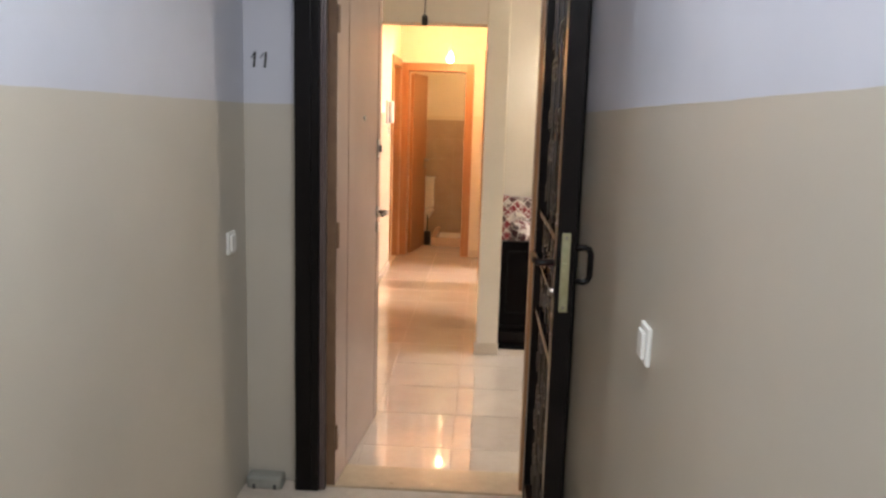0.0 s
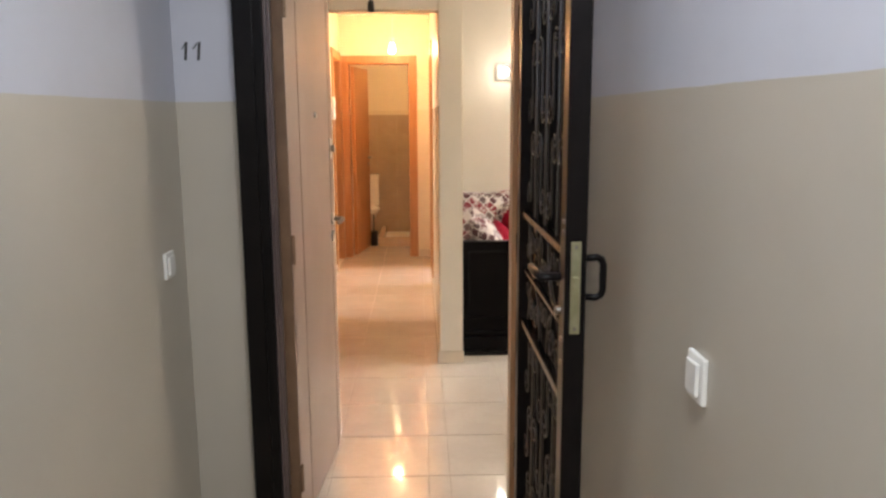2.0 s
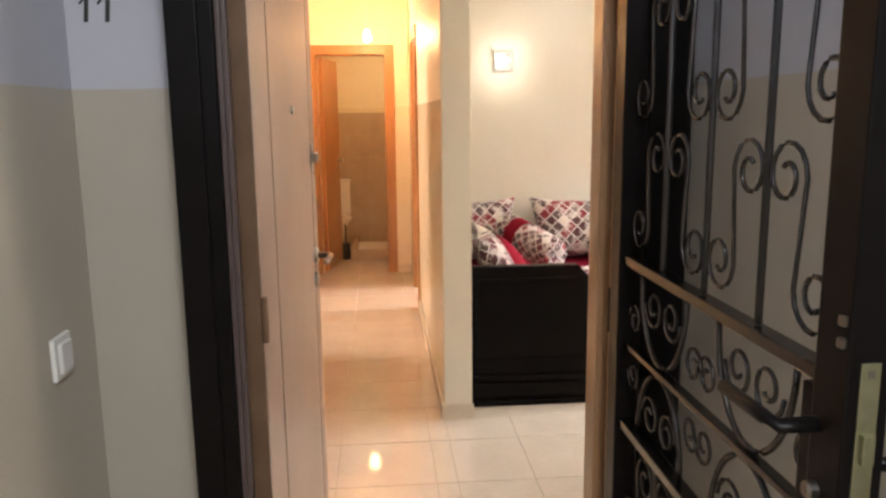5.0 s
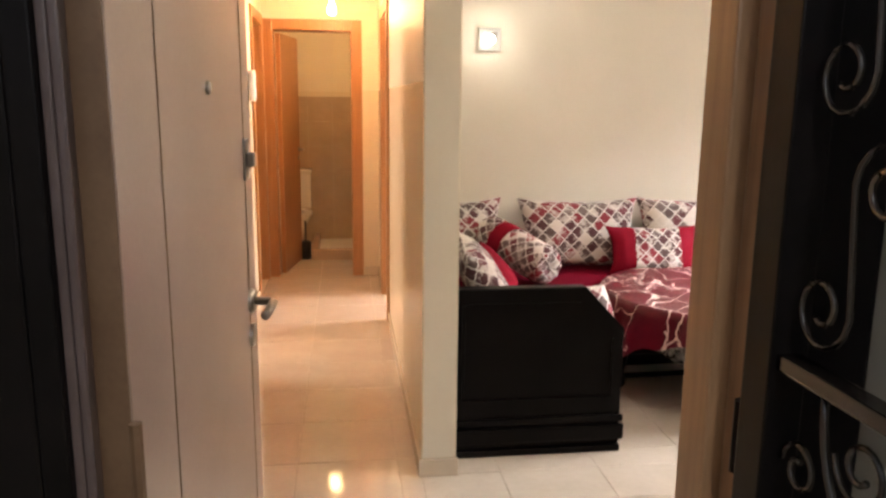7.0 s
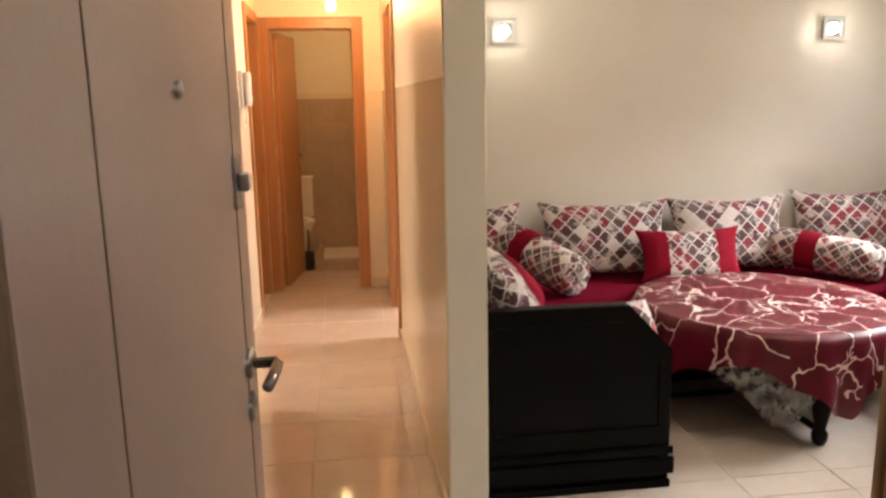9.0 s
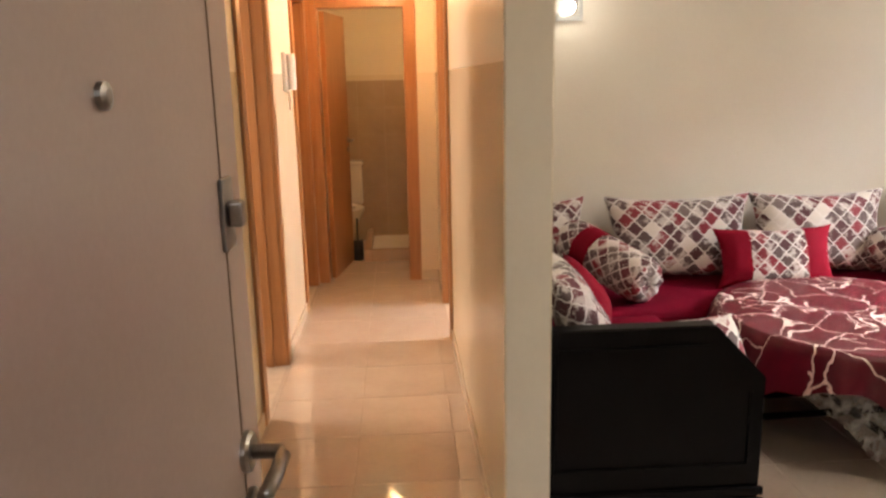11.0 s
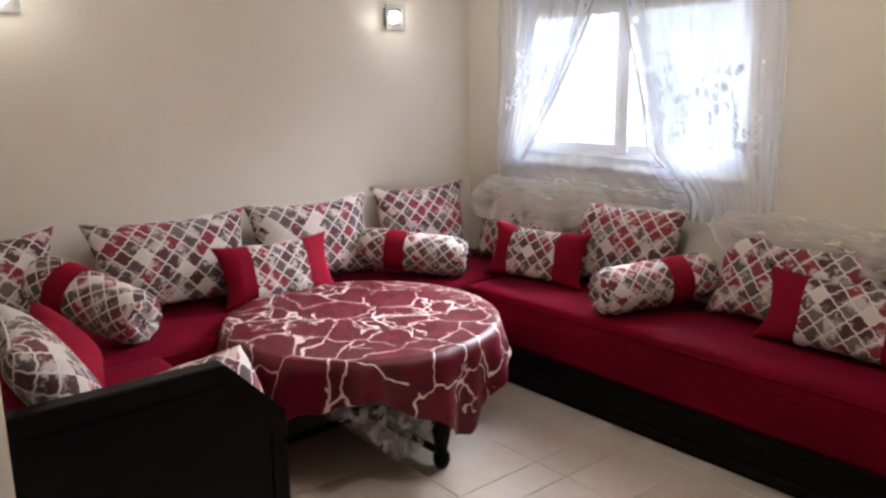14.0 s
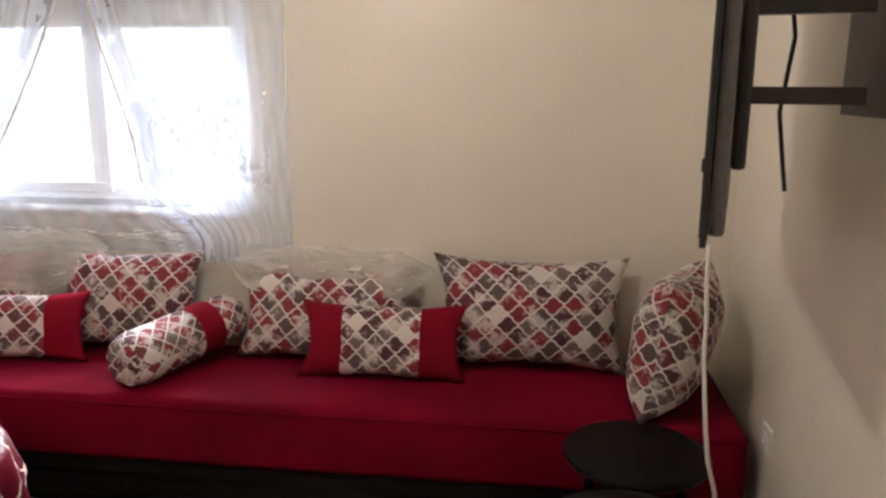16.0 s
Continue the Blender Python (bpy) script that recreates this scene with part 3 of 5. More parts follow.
ef = thing("entry_door_frame", pose(0, 0, 0), "brown stained wooden entry door frame", "door frame", kind="structure")
for nm, b in (("jamb", (-0.119, -0.074, 1.492, 1.526, 0, 2.09)), ("jamb", (0.725, 0.80, 1.535, 1.615, 0, 2.09)), ("jamb_face", (0.752, 0.80, 1.478, 1.534, 0, 2.09)), ("head", (-0.074, 0.725, 1.49, 1.615, 2.06, 2.14))):
    part(nm, one_box(*b, bevel=0.004), M_WALNUT, ef)
part("architrave", one_box(0.79, 0.87, YI, YI + 0.014, 0, 2.13, bevel=0.004), M_WALNUT, ef)
part("architrave", one_box(-0.22, -0.13, YI, YI + 0.014, 0, 2.13, bevel=0.004), M_WALNUT, ef)

bdoor = thing("bathroom_door", pose(-0.312, 7.115, 0, 0, 0, 80), "orange beech bathroom door standing open inwards", "door")
part("leaf", one_box(0.003, 0.605, -0.04, 0, 0.006, 2.0, bevel=0.003), M_BEECH, bdoor)
lever_set(bdoor, 0.545, 1.03, -0.04, -1, -1)
for z in (0.25, 1.0, 1.8):
    part("hinge", tube([(0, 0.008, z - 0.045), (0, 0.008, z + 0.045)], 0.007), M_STEEL, bdoor)

# ---------------------------------------------------------------- iron gate


def spiral(cx, cz, r0, turns, a0, sgn, n=22):
    """A scroll's line in the plane of the gate, from its rim inwards."""
    out = []
    for i in range(n):
        f = i / (n - 1)
        a = a0 + sgn * f * turns * 2 * math.pi
        r = r0 * (1 - 0.72 * f)
        out.append((cx + r * math.cos(a), 0.0, cz + r * math.sin(a)))
    return out


def iron_gate(m):
    W, T = 0.86, 0.05
    g = thing("iron_gate", m, "black wrought iron security gate with scrollwork, swung open", "gate")
    part("lock_stile", one_box(W - 0.065, W, 0, T, 0.03, 2.06, bevel=0.003), M_IRON, g)
    part("hinge_stile", one_box(0, 0.06, 0, T, 0.03, 2.06, bevel=0.003), M_IRON, g)
    part("bottom_rail", one_box(0.06, W - 0.065, 0.004, T - 0.004, 0.03, 0.10, bevel=0.003), M_IRON, g)
    part("top_rail", one_box(0.06, W - 0.065, 0.004, T - 0.004, 2.0, 2.06, bevel=0.003), M_IRON, g)
    part("middle_rail", one_box(0.06, W - 0.065, 0.008, T - 0.012, 1.168, 1.188, bevel=0.003), M_SCROLL, g)
    part("middle_rail", one_box(0.06, W - 0.065, 0.008, T - 0.012, 0.803, 0.823, bevel=0.003), M_SCROLL, g)
    part("thin_rail", one_box(0.06, W - 0.065, 0.014, T - 0.016, 0.985, 0.997, bevel=0.002), M_SCROLL, g)
    yc = T / 2
    a, b = 0.06, W - 0.065
    cw = (b - a) / 4
    for k in (1, 2, 3):
        x = a + cw * k
        part("upright_bar", tube([(x, yc, 1.19), (x, yc, 2.0)], 0.006), M_SCROLL, g)
        part("upright_bar", tube([(x, yc, 0.10), (x, yc, 0.80)], 0.006), M_SCROLL, g)
    def scroll(pts):
        part("scroll", tube([(p[0], yc, p[2]) for p in pts], 0.0039, seg=6), M_SCROLL, g, smooth=True)
    for k in range(4):
        xm = a + cw * (k + 0.5)
        for z0, z1 in ((1.20, 1.46), (1.46, 1.73), (1.73, 1.99), (0.11, 0.34), (0.34, 0.57), (0.57, 0.795)):
            zc = (z0 + z1) / 2
            r = min(cw * 0.27, 0.052)
            s = 1 if k % 2 else -1
            up = spiral(xm - s * r * 0.85, z1 - r * 1.15, r, 1.35, 0 if s > 0 else math.pi, s)
            dn = spiral(xm + s * r * 0.85, z0 + r * 1.15, r, 1.35, math.pi if s > 0 else 0, s)
            scroll(up[::-1] + dn)
    # arches and scrolls between the middle rails, above and below the thin one
    for cx in (a + 0.19, b - 0.19):
        for z0, s, h in ((0.825, 1, 0.155), (1.165, -1, 0.165)):
            arch = [(cx + 0.115 * math.cos(t * math.pi / 16), yc, z0 + s * h * math.sin(t * math.pi / 16)) for t in range(17)]
            part("arch", tube(arch, 0.0055, seg=6), M_SCROLL, g, smooth=True)
            for sx in (-1, 1):
                scroll(spiral(cx + sx * 0.045, z0 + s * 0.058, 0.044, 1.4, math.pi if sx < 0 else 0, s * sx))
                scroll(spiral(cx + sx * 0.150, z0 + s * 0.110, 0.036, 1.3, 0 if sx > 0 else math.pi, -s * sx))
    part("lock_case", one_box(W - 0.10, W - 0.005, 0.008, T - 0.008, 0.97, 1.162, bevel=0.003), M_IRON, g)
    lp = part("lock_plate", one_box(W, W + 0.003, 0.013, 0.036, 1.0, 1.215, bevel=0.001), M_BRASS, g, "dull brass lock plate")
    part("latch", one_box(W + 0.003, W + 0.012, 0.017, 0.031, 1.10, 1.135, bevel=0.002), M_BRASS, lp)
    for z in (1.012, 1.203):
        part("screw", one_box(W + 0.003, W + 0.0045, 0.021, 0.028, z - 0.004, z + 0.004), M_STEEL, lp)
    part("inner_lever", tube([(W - 0.05, 0, 1.125), (W - 0.05, -0.045, 1.125), (W - 0.08, -0.05, 1.125), (W - 0.19, -0.048, 1.122)], 0.010, seg=10), M_IRON, g, smooth=True)
    # rounded pull on the outer face
    pull = [(W - 0.035, T, 1.170), (W - 0.035, T + 0.030, 1.173), (W - 0.035, T + 0.041, 1.168), (W - 0.035, T + 0.046, 1.156), (W - 0.035, T + 0.046, 1.094), (W - 0.035, T + 0.041, 1.082), (W - 0.035, T + 0.030, 1.077), (W - 0.035, T, 1.080)]
    part("pull_handle", tube(pull, 0.0085, seg=10), M_IRON, g, smooth=True)
    bm = lathe([(0, 0), (0.011, 0), (0.011, 0.010), (0.008, 0.013), (0, 0.013)], 16)
    bmesh.ops.transform(bm, matrix=pose(W - 0.045, 0, 1.045, 90), verts=bm.verts)
    part("lock_cylinder", bm, M_STEEL, g, "dark steel lock cylinder")
    for z in (0.93, 0.985, 1.235, 1.26):
        part("bolt_head", one_box(W - 0.018, W - 0.006, -0.006, 0, z - 0.006, z + 0.006, bevel=0.002), M_STEEL, g)
    for z in (0.3, 1.05, 1.8):
        part("hinge", tube([(-0.008, 0.01, z - 0.05), (-0.008, 0.01, z + 0.05)], 0.011), M_IRON, g)
    return g


# hinged at the right of the opening, swung out into the stairwell
iron_gate(pose(0.735, 1.47, 0, 0, 0, -90))
gf = thing("gate_frame", pose(0, 0, 0), "black steel frame of the security gate", "gate frame", kind="structure")
part("post", one_box(-0.184, -0.121, 1.45, 1.528, 0, 2.12, bevel=0.004), M_IRON, gf)
part("post_face", one_box(-0.1205, -0.090, 1.45, 1.489, 0, 2.12, bevel=0.003), M_IRON, gf)
part("post", one_box(0.802, 0.897, 1.45, 1.528, 0, 2.12, bevel=0.004), M_IRON, gf)
part("head", one_box(-0.0895, 0.80, 1.45, 1.488, 2.09, 2.12, bevel=0.004), M_IRON, gf)
for x, w in ((-0.0895, 0.012), (-0.077, 0.011)):
    part("edge_strip", one_box(x, x + w, 1.462, 1.488, 0, 2.06, bevel=0.003), M_STRIP, gf, "grey metal edge strip")

# ---------------------------------------------------------------- stairwell fittings


def wall_switch(m, label):
    s = thing("light_switch", m, label, "light switch")
    part("plate", one_box(-0.04, 0.04, 0, 0.010, -0.042, 0.042, bevel=0.004), M_WHITE, s)
    part("rocker", one_box(-0.026, 0.026, 0.010, 0.018, -0.03, 0.03, bevel=0.004), M_WHITE, s)
    return s


wall_switch(pose(HL, 1.34, 1.03, 0, 0, -90), "white light switch on the stairwell wall")
wall_switch(pose(HR, 0.20, 1.04, 0, 0, 90), "white light switch on the stairwell wall")

blk = thing("floor_block", pose(-0.315, 1.485, -0.012), "small grey rounded block on the stairwell floor by the wall", "block")
part("body", one_box(-0.075, 0.075, -0.035, 0.04, 0, 0.062, bevel=0.022, seg=4), M_GREYBLOCK, blk)
for x in (-0.04, 0.045):
    part("slot", one_box(x - 0.006, x + 0.006, -0.0365, -0.034, 0.008, 0.03), M_BLACKPL, blk, "dark slot")

fc = bpy.data.curves.new("digits", "FONT")
fc.offset = 0.0003
fc.body, fc.size, fc.extrude, fc.align_x, fc.align_y, fc.shear = "11", 0.085, 0.0006, "CENTER", "CENTER", 0.10
num = new("door_number", fc)
num.data.materials.append(M_INK)
num.matrix_world = pose(-0.338, YE - 0.001, 1.705, 90, 0, 0)
for dx in (-0.031, 0.005):
    part("flag_stroke", tube([(dx, 0.010, 0.001), (dx + 0.008, 0.020, 0.001), (dx + 0.0135, 0.029, 0.001)], 0.0022, seg=6), M_INK, num)
tagged(num, "black hand painted number 11 on the wall", "door number")

# ---------------------------------------------------------------- corridor things


def intercom(m):
    o = thing("intercom_phone", m, "white intercom handset on the corridor wall", "intercom")
    part("base", one_box(-0.045, 0.045, 0, 0.025, -0.11, 0.11, bevel=0.008), M_WHITE, o)
    part("handset", tube([(0, 0.045, -0.10), (0, 0.05, -0.06), (0, 0.047, 0), (0, 0.05, 0.06), (0, 0.045, 0.10)], 0.024, seg=12), M_WHITE, o, smooth=True)
    part("cord", tube([(0.02, 0.03, -0.10), (0.03, 0.04, -0.17), (0.015, 0.03, -0.22), (0.0, 0.02, -0.11)], 0.004), M_WHITE, o, smooth=True)


intercom(pose(XL, 5.85, 1.56, 0, 0, -90))


def bulb(name, x, y, ztop, z, lit, label):
    o = thing(name, pose(x, y, ztop), label, "ceiling lamp")
    L = ztop - z
    part("ceiling_rose", lathe([(0, 0), (0.045, 0), (0.04, -0.02), (0.012, -0.03), (0, -0.03)], 20), M_WHITE, o, smooth=True)
    part("flex", tube([(0, 0, -0.02), (0.003, 0, -L * 0.5), (0, 0, -L + 0.09)], 0.004), M_BLACKPL if not lit else M_CABLE, o)
    part("socket", lathe([(0, -L + 0.10), (0.014, -L + 0.10), (0.018, -L + 0.08), (0.018, -L + 0.045), (0, -L + 0.04)], 16), M_BLACKPL if not lit else M_WHITE, o, smooth=True)
    if lit:
        part("glass_bulb", lathe([(0.013, -L + 0.045), (0.016, -L + 0.03), (0.030, -L - 0.005), (0.031, -L - 0.025), (0.022, -L - 0.045), (0, -L - 0.053)], 20), M_BULB, o, "glowing warm bulb", smooth=True).visible_shadow = False


bulb("hanging_bulb", 0.16, 6.25, ZK, 2.11, True, "lit bare bulb hanging from the corridor ceiling")
# unseen bulb added at the living room fill lamp's place
bulb("hanging_bulb", 2.00, 2.95, ZC, 2.42, True, "added unseen bare bulb below the living room ceiling, lit to brighten the room")
bulb("hanging_bulb", 0.1, 7.75, ZK, 2.3, True, "lit bare bulb hanging from the bathroom ceiling")
bulb("hanging_socket", 0.160, 3.10, ZC, 1.99, False, "unlit black lamp socket hanging on its flex")


def wall_lamp(m):
    o = thing("wall_lamp", m, "lit square glass wall lamp on the cream wall", "wall lamp", "living room wall lamps")
    part("back_plate", one_box(-0.05, 0.05, -0.02, 0, -0.05, 0.05, bevel=0.003), M_STEEL, o)
    part("glass_frame", boxes([(-0.066, 0.066, -0.05, -0.042, 0.045, 0.066), (-0.066, 0.066, -0.05, -0.042, -0.066, -0.045), (-0.066, -0.045, -0.05, -0.042, -0.045, 0.045), (0.045, 0.066, -0.05, -0.042, -0.045, 0.045)]), M_FROST, o, "frosted glass surround")
    part("diffuser", lathe([(0, 0.060), (0.022, 0.057), (0.031, 0.05), (0.033, 0.02), (0, 0.02)], 24), M_LAMPGLOW, o, "glowing round lamp", smooth=True, m=pose(0, 0, 0, 90)).visible_shadow = False
    return o


wl = wall_lamp(pose(1.104, YB, 1.84))
copy_thing(wl, pose(3.06, YB, 1.845))

# ---------------------------------------------------------------- bathroom


def toilet(m):
    o = thing("toilet", m, "white ceramic toilet with cistern and seat", "toilet")
    part("cistern", one_box(-0.18, 0.18, 0.0, 0.17, 0.40, 0.76, bevel=0.02), M_CERAMIC, o)
    part("cistern_lid", one_box(-0.19, 0.19, -0.01, 0.175, 0.76, 0.79, bevel=0.01), M_CERAMIC, o)
    part("flush_button", lathe([(0, 0.80), (0.02, 0.80), (0.02, 0.79)], 16, cy=0.08), M_STEEL, o)
    bm = lathe([(0, 0.0), (0.11, 0.0), (0.10, 0.12), (0.13, 0.26), (0.185, 0.36), (0.19, 0.385), (0.15, 0.385), (0.13, 0.30), (0, 0.22)], 28)
    for v in bm.verts:
        v.co.y = v.co.y * 1.25 - 0.22
    part("bowl", bm, M_CERAMIC, o, smooth=True)
    bm = lathe([(0.13, 0.386), (0.195, 0.386), (0.195, 0.408), (0.13, 0.408), (0.13, 0.386)], 28)
    for v in bm.verts:
        v.co.y = v.co.y * 1.25 - 0.22
    part("seat", bm, M_WHITE, o)


toilet(pose(-0.275, 8.22, 0, 0, 0, 0))
tray = thing("shower_tray", pose(0, 0, 0), "white shower tray behind a raised rim, its front's shade painted in beige", "shower tray")
part("basin", boxes([(-0.02, 0.62, 7.70, 8.6, 0, 0.03)], 0.004), M_CERAMIC, tray)
# the rim borrows the wall tile colour to hold the shade on its front
part("rim", boxes([(-0.02, 0.62, 7.64, 7.70, 0, 0.10), (-0.08, -0.02, 7.64, 8.6, 0, 0.10)], 0.006), M_BTILE, tray)
brush = thing("toilet_brush", pose(-0.135, 7.74, 0), "dark toilet brush in a holder", "toilet brush")
part("holder", lathe([(0, 0), (0.05, 0), (0.045, 0.16), (0.03, 0.17), (0, 0.17)], 16), M_BLACKPL, brush, smooth=True)
part("handle", tube([(0, 0, 0.16), (0, 0, 0.36)], 0.008), M_BLACKPL, brush)

# ---------------------------------------------------------------- living room: banquettes
SH = 0.455                   # seat height
XS = 2.97                    # front of the window-side banquette
YS = 4.56                    # front of the back banquette
XA = 1.385                   # front of the partition-side banquette


def plinth(name, x0, x1, y0, y1, face, label):
    """Low black carcass with a moulded front. face: which sides show."""
    o = thing(name, pose((x0 + x1) / 2, (y0 + y1) / 2, 0), label, "banquette")
    cx, cy = (x0 + x1) / 2, (y0 + y1) / 2
    hx, hy = (x1 - x0) / 2, (y1 - y0) / 2
    part("carcass", one_box(-hx, hx, -hy, hy, 0.03, 0.20, bevel=0.004), M_BLACKWOOD, o)
    part("foot_board", one_box(-hx + 0.02, hx - 0.02, -hy + 0.02, hy - 0.02, 0.0, 0.0295), M_BLACKWOOD, o)
    for z0, z1, d in ((0.055, 0.075, 0.008), (0.155, 0.197, 0.012)):
        if "w" in face:
            part("moulding", one_box(-hx - d, -hx, -hy, hy, z0, z1, bevel=0.004), M_BLACKWOOD, o)
        if "e" in face:
            part("moulding", one_box(hx, hx + d, -hy, hy, z0, z1, bevel=0.004), M_BLACKWOOD, o)
        if "s" in face:
            part("moulding", one_box(-hx, hx, -hy - d, -hy, z0, z1, bevel=0.004), M_BLACKWOOD, o)
    return o


plinth("banquette", XS, XW - 0.014, YN + 0.05, YS - 0.002, "w", "long black wooden banquette base under the window")
plinth("banquette", XP + 0.002, XW - 0.014, YS, YB - 0.014, "s", "black wooden banquette base along the back wall")
plinth("banquette", XP + 0.002, XA, 3.622, YS - 0.002, "e", "black wooden banquette base along the partition")


def mattress(x0, x1, y0, y1, label, seed):
    """Foam seat in a stretched cover with soft edges and a slight sag."""
    nx, ny = max(6, int((x1 - x0) / 0.07)), max(6, int((y1 - y0) / 0.07))
    bm = bmesh.new()
    hx, hy, zb, zt = (x1 - x0) / 2, (y1 - y0) / 2, 0.2, SH
    rr = 0.035
    prof = [(-0.004, zb), (0.0, zb + 0.02), (0.004, (zb + zt) / 2), (0.0, zt - rr), (-rr * 0.3, zt - rr * 0.3), (-rr, zt)]
    def top(x, y):
        return 0.010 * noise.noise(Vector((x * 3 + seed, y * 3, 0))) + 0.004 * noise.noise(Vector((x * 11, y * 11 + seed, 2)))
    ring_pts = []
    for i in range(nx): ring_pts.append((-1 + 2 * i / nx, -1))
    for i in range(ny): ring_pts.append((1, -1 + 2 * i / ny))
    for i in range(nx): ring_pts.append((1 - 2 * i / nx, 1))
    for i in range(ny): ring_pts.append((-1, 1 - 2 * i / ny))
    rings = []
    for d, z in prof:
        rg = []
        for u, v in ring_pts:
            w = 0.006 * noise.noise(Vector((u * hx * 4 + seed, v * hy * 4, z * 3)))
            x, y = u * (hx + d + w), v * (hy + d + w)
            rg.append(bm.verts.new((x, y, z + (top(x, y) if z > zt - 0.02 else 0))))
        rings.append(rg)
    n = len(ring_pts)
    for a, b in zip(rings, rings[1:]):
        for i in range(n):
            bm.faces.new((a[i], a[(i + 1) % n], b[(i + 1) % n], b[i]))
    bm.faces.new(rings[0][::-1])
    # top sheet inside the last ring
    gx, gy = nx, ny
    grid = {}
    for i in range(gx + 1):
        for j in range(gy + 1):
            if i in (0, gx) or j in (0, gy):
                if j == 0: k = i
                elif i == gx: k = nx + j
                elif j == gy: k = nx + ny + (gx - i)
                else: k = 2 * nx + ny + (gy - j)
                grid[i, j] = rings[-1][k % n]
            else:
                x, y = (-1 + 2 * i / gx) * (hx - rr), (-1 + 2 * j / gy) * (hy - rr)
                grid[i, j] = bm.verts.new((x, y, zt + 0.004 + top(x, y)))
    for i in range(gx):
        for j in range(gy):
            bm.faces.new((grid[i, j], grid[i + 1, j], grid[i + 1, j + 1], grid[i, j + 1]))
    ob = part("seat_mattress", bm, M_RED, smooth=True, m=pose((x0 + x1) / 2, (y0 + y1) / 2, 0.001))
    ring = [(u * (hx + 0.001), v * (hy + 0.001), zt - rr * 0.9) for u, v in ring_pts]
    part("welt", tube(ring + ring[:1], 0.004, seg=5), M_RED, ob, "stitched edge welt", smooth=True)
    return tagged(ob, label, "seat cushion", "banquette mattresses")


mattress(XS + 0.005, XW - 0.02, YN + 0.06, YS - 0.006, "long wine red seat mattress under the window", 1.0)
mattress(XP + 0.02, XW - 0.02, YS + 0.006, YB - 0.02, "wine red seat mattress along the back wall", 5.0)
mattress(XP + 0.02, XA - 0.01, 3.63, YS - 0.006, "wine red seat mattress beside the partition", 9.0)

# black end panel of the partition-side banquette
arm = thing("banquette_end_panel", pose(0, 0, 0), "black wooden banquette end panel with a cut corner", "armrest")
part("panel", prism([(0.668, 0.03), (1.392, 0.03), (1.392, 0.545), (1.218, 0.728), (0.668, 0.728)], 3.556, 3.618, 0.004), M_BLACKWOOD, arm)
for b in ((0.70, 1.352, 3.549, 3.556, 0.238, 0.25), (0.70, 0.712, 3.549, 3.556, 0.25, 0.66), (1.340, 1.352, 3.549, 3.556, 0.25, 0.50), (0.712, 1.20, 3.549, 3.556, 0.655, 0.667)):
    part("panel_bead", one_box(*b, bevel=0.002), M_BLACKWOOD, arm)
part("plinth_moulding", one_box(0.664, 1.402, 3.540, 3.556, 0.135, 0.165, bevel=0.006), M_BLACKWOOD, arm)
part("plinth_moulding", one_box(0.664, 1.406, 3.534, 3.556, 0.055, 0.125, bevel=0.010), M_BLACKWOOD, arm)
part("plinth_foot", one_box(0.664, 1.392, 3.538, 3.618, 0.0, 0.0295, bevel=0.003), M_BLACKWOOD, arm)

# ---------------------------------------------------------------- cushions


def pillow_mesh(w, h, t, u0=0.0, u1=1.0, seed=0.0, nu=26, nv=18, ear=0.13):
    """A stuffed pillow in the local xz plane, base edge at z = 0; u0, u1 cut a band of its width."""
    bm = bmesh.new()
    sides = []
    for s in (-1, 1):
        g = []
        for i in range(nu + 1):
            u = u0 + (u1 - u0) * i / nu
            a = 2 * u - 1
            row = []
            for j in range(nv + 1):
                b = 2 * j / nv - 1
                pin_x = 1 - ear * (1 - abs(b) ** 2.2) * abs(a) ** 3
                pin_z = 1 - ear * 1.1 * (1 - abs(a) ** 2.2) * abs(b) ** 3
                x, z = a * w / 2 * pin_x, b * h / 2 * pin_z
                puff = max(0.0, (1 - abs(a) ** 2.6)) ** 0.55 * max(0.0, (1 - abs(b) ** 2.6)) ** 0.55
                nz = 0.012 * noise.noise(Vector((x * 9 + seed, z * 9, s * 3))) * puff
                crease = 0.008 * noise.noise(Vector((x * 24 + seed, z * 5, s * 7))) * puff * abs(a)
                y = s * (puff * t / 2 + nz + crease)
                row.append(bm.verts.new((x + 0.006 * noise.noise(Vector((z * 8, seed, a))), y, z + h / 2 + 0.008 * noise.noise(Vector((x * 7, seed + 4, b))))))
            g.append(row)
        sides.append(g)
        for i in range(nu):
            for j in range(nv):
                bm.faces.new((g[i][j], g[i + 1][j], g[i + 1][j + 1], g[i][j + 1]))
    uvl = bm.loops.layers.uv.new("UVMap")
    uv = {}
    for s, g in zip((-1, 1), sides):
        # lengths run along the cloth, out from its middle
        for j in range(nv + 1):
            run = u0 * w
            for i in range(nu + 1):
                if i:
                    run += (g[i][j].co - g[i - 1][j].co).length
                uv[g[i][j]] = [s * run + seed, 0.0]
        for i in range(nu + 1):
            run = 0.0
            for j in range(nv + 1):
                if j:
                    run += (g[i][j].co - g[i][j - 1].co).length
                uv[g[i][j]][1] = run + seed * 0.7
    for f in bm.faces:
        for l in f.loops:
            l[uvl].uv = uv[l.vert]
    bmesh.ops.remove_doubles(bm, verts=bm.verts, dist=0.0006)
    return bm


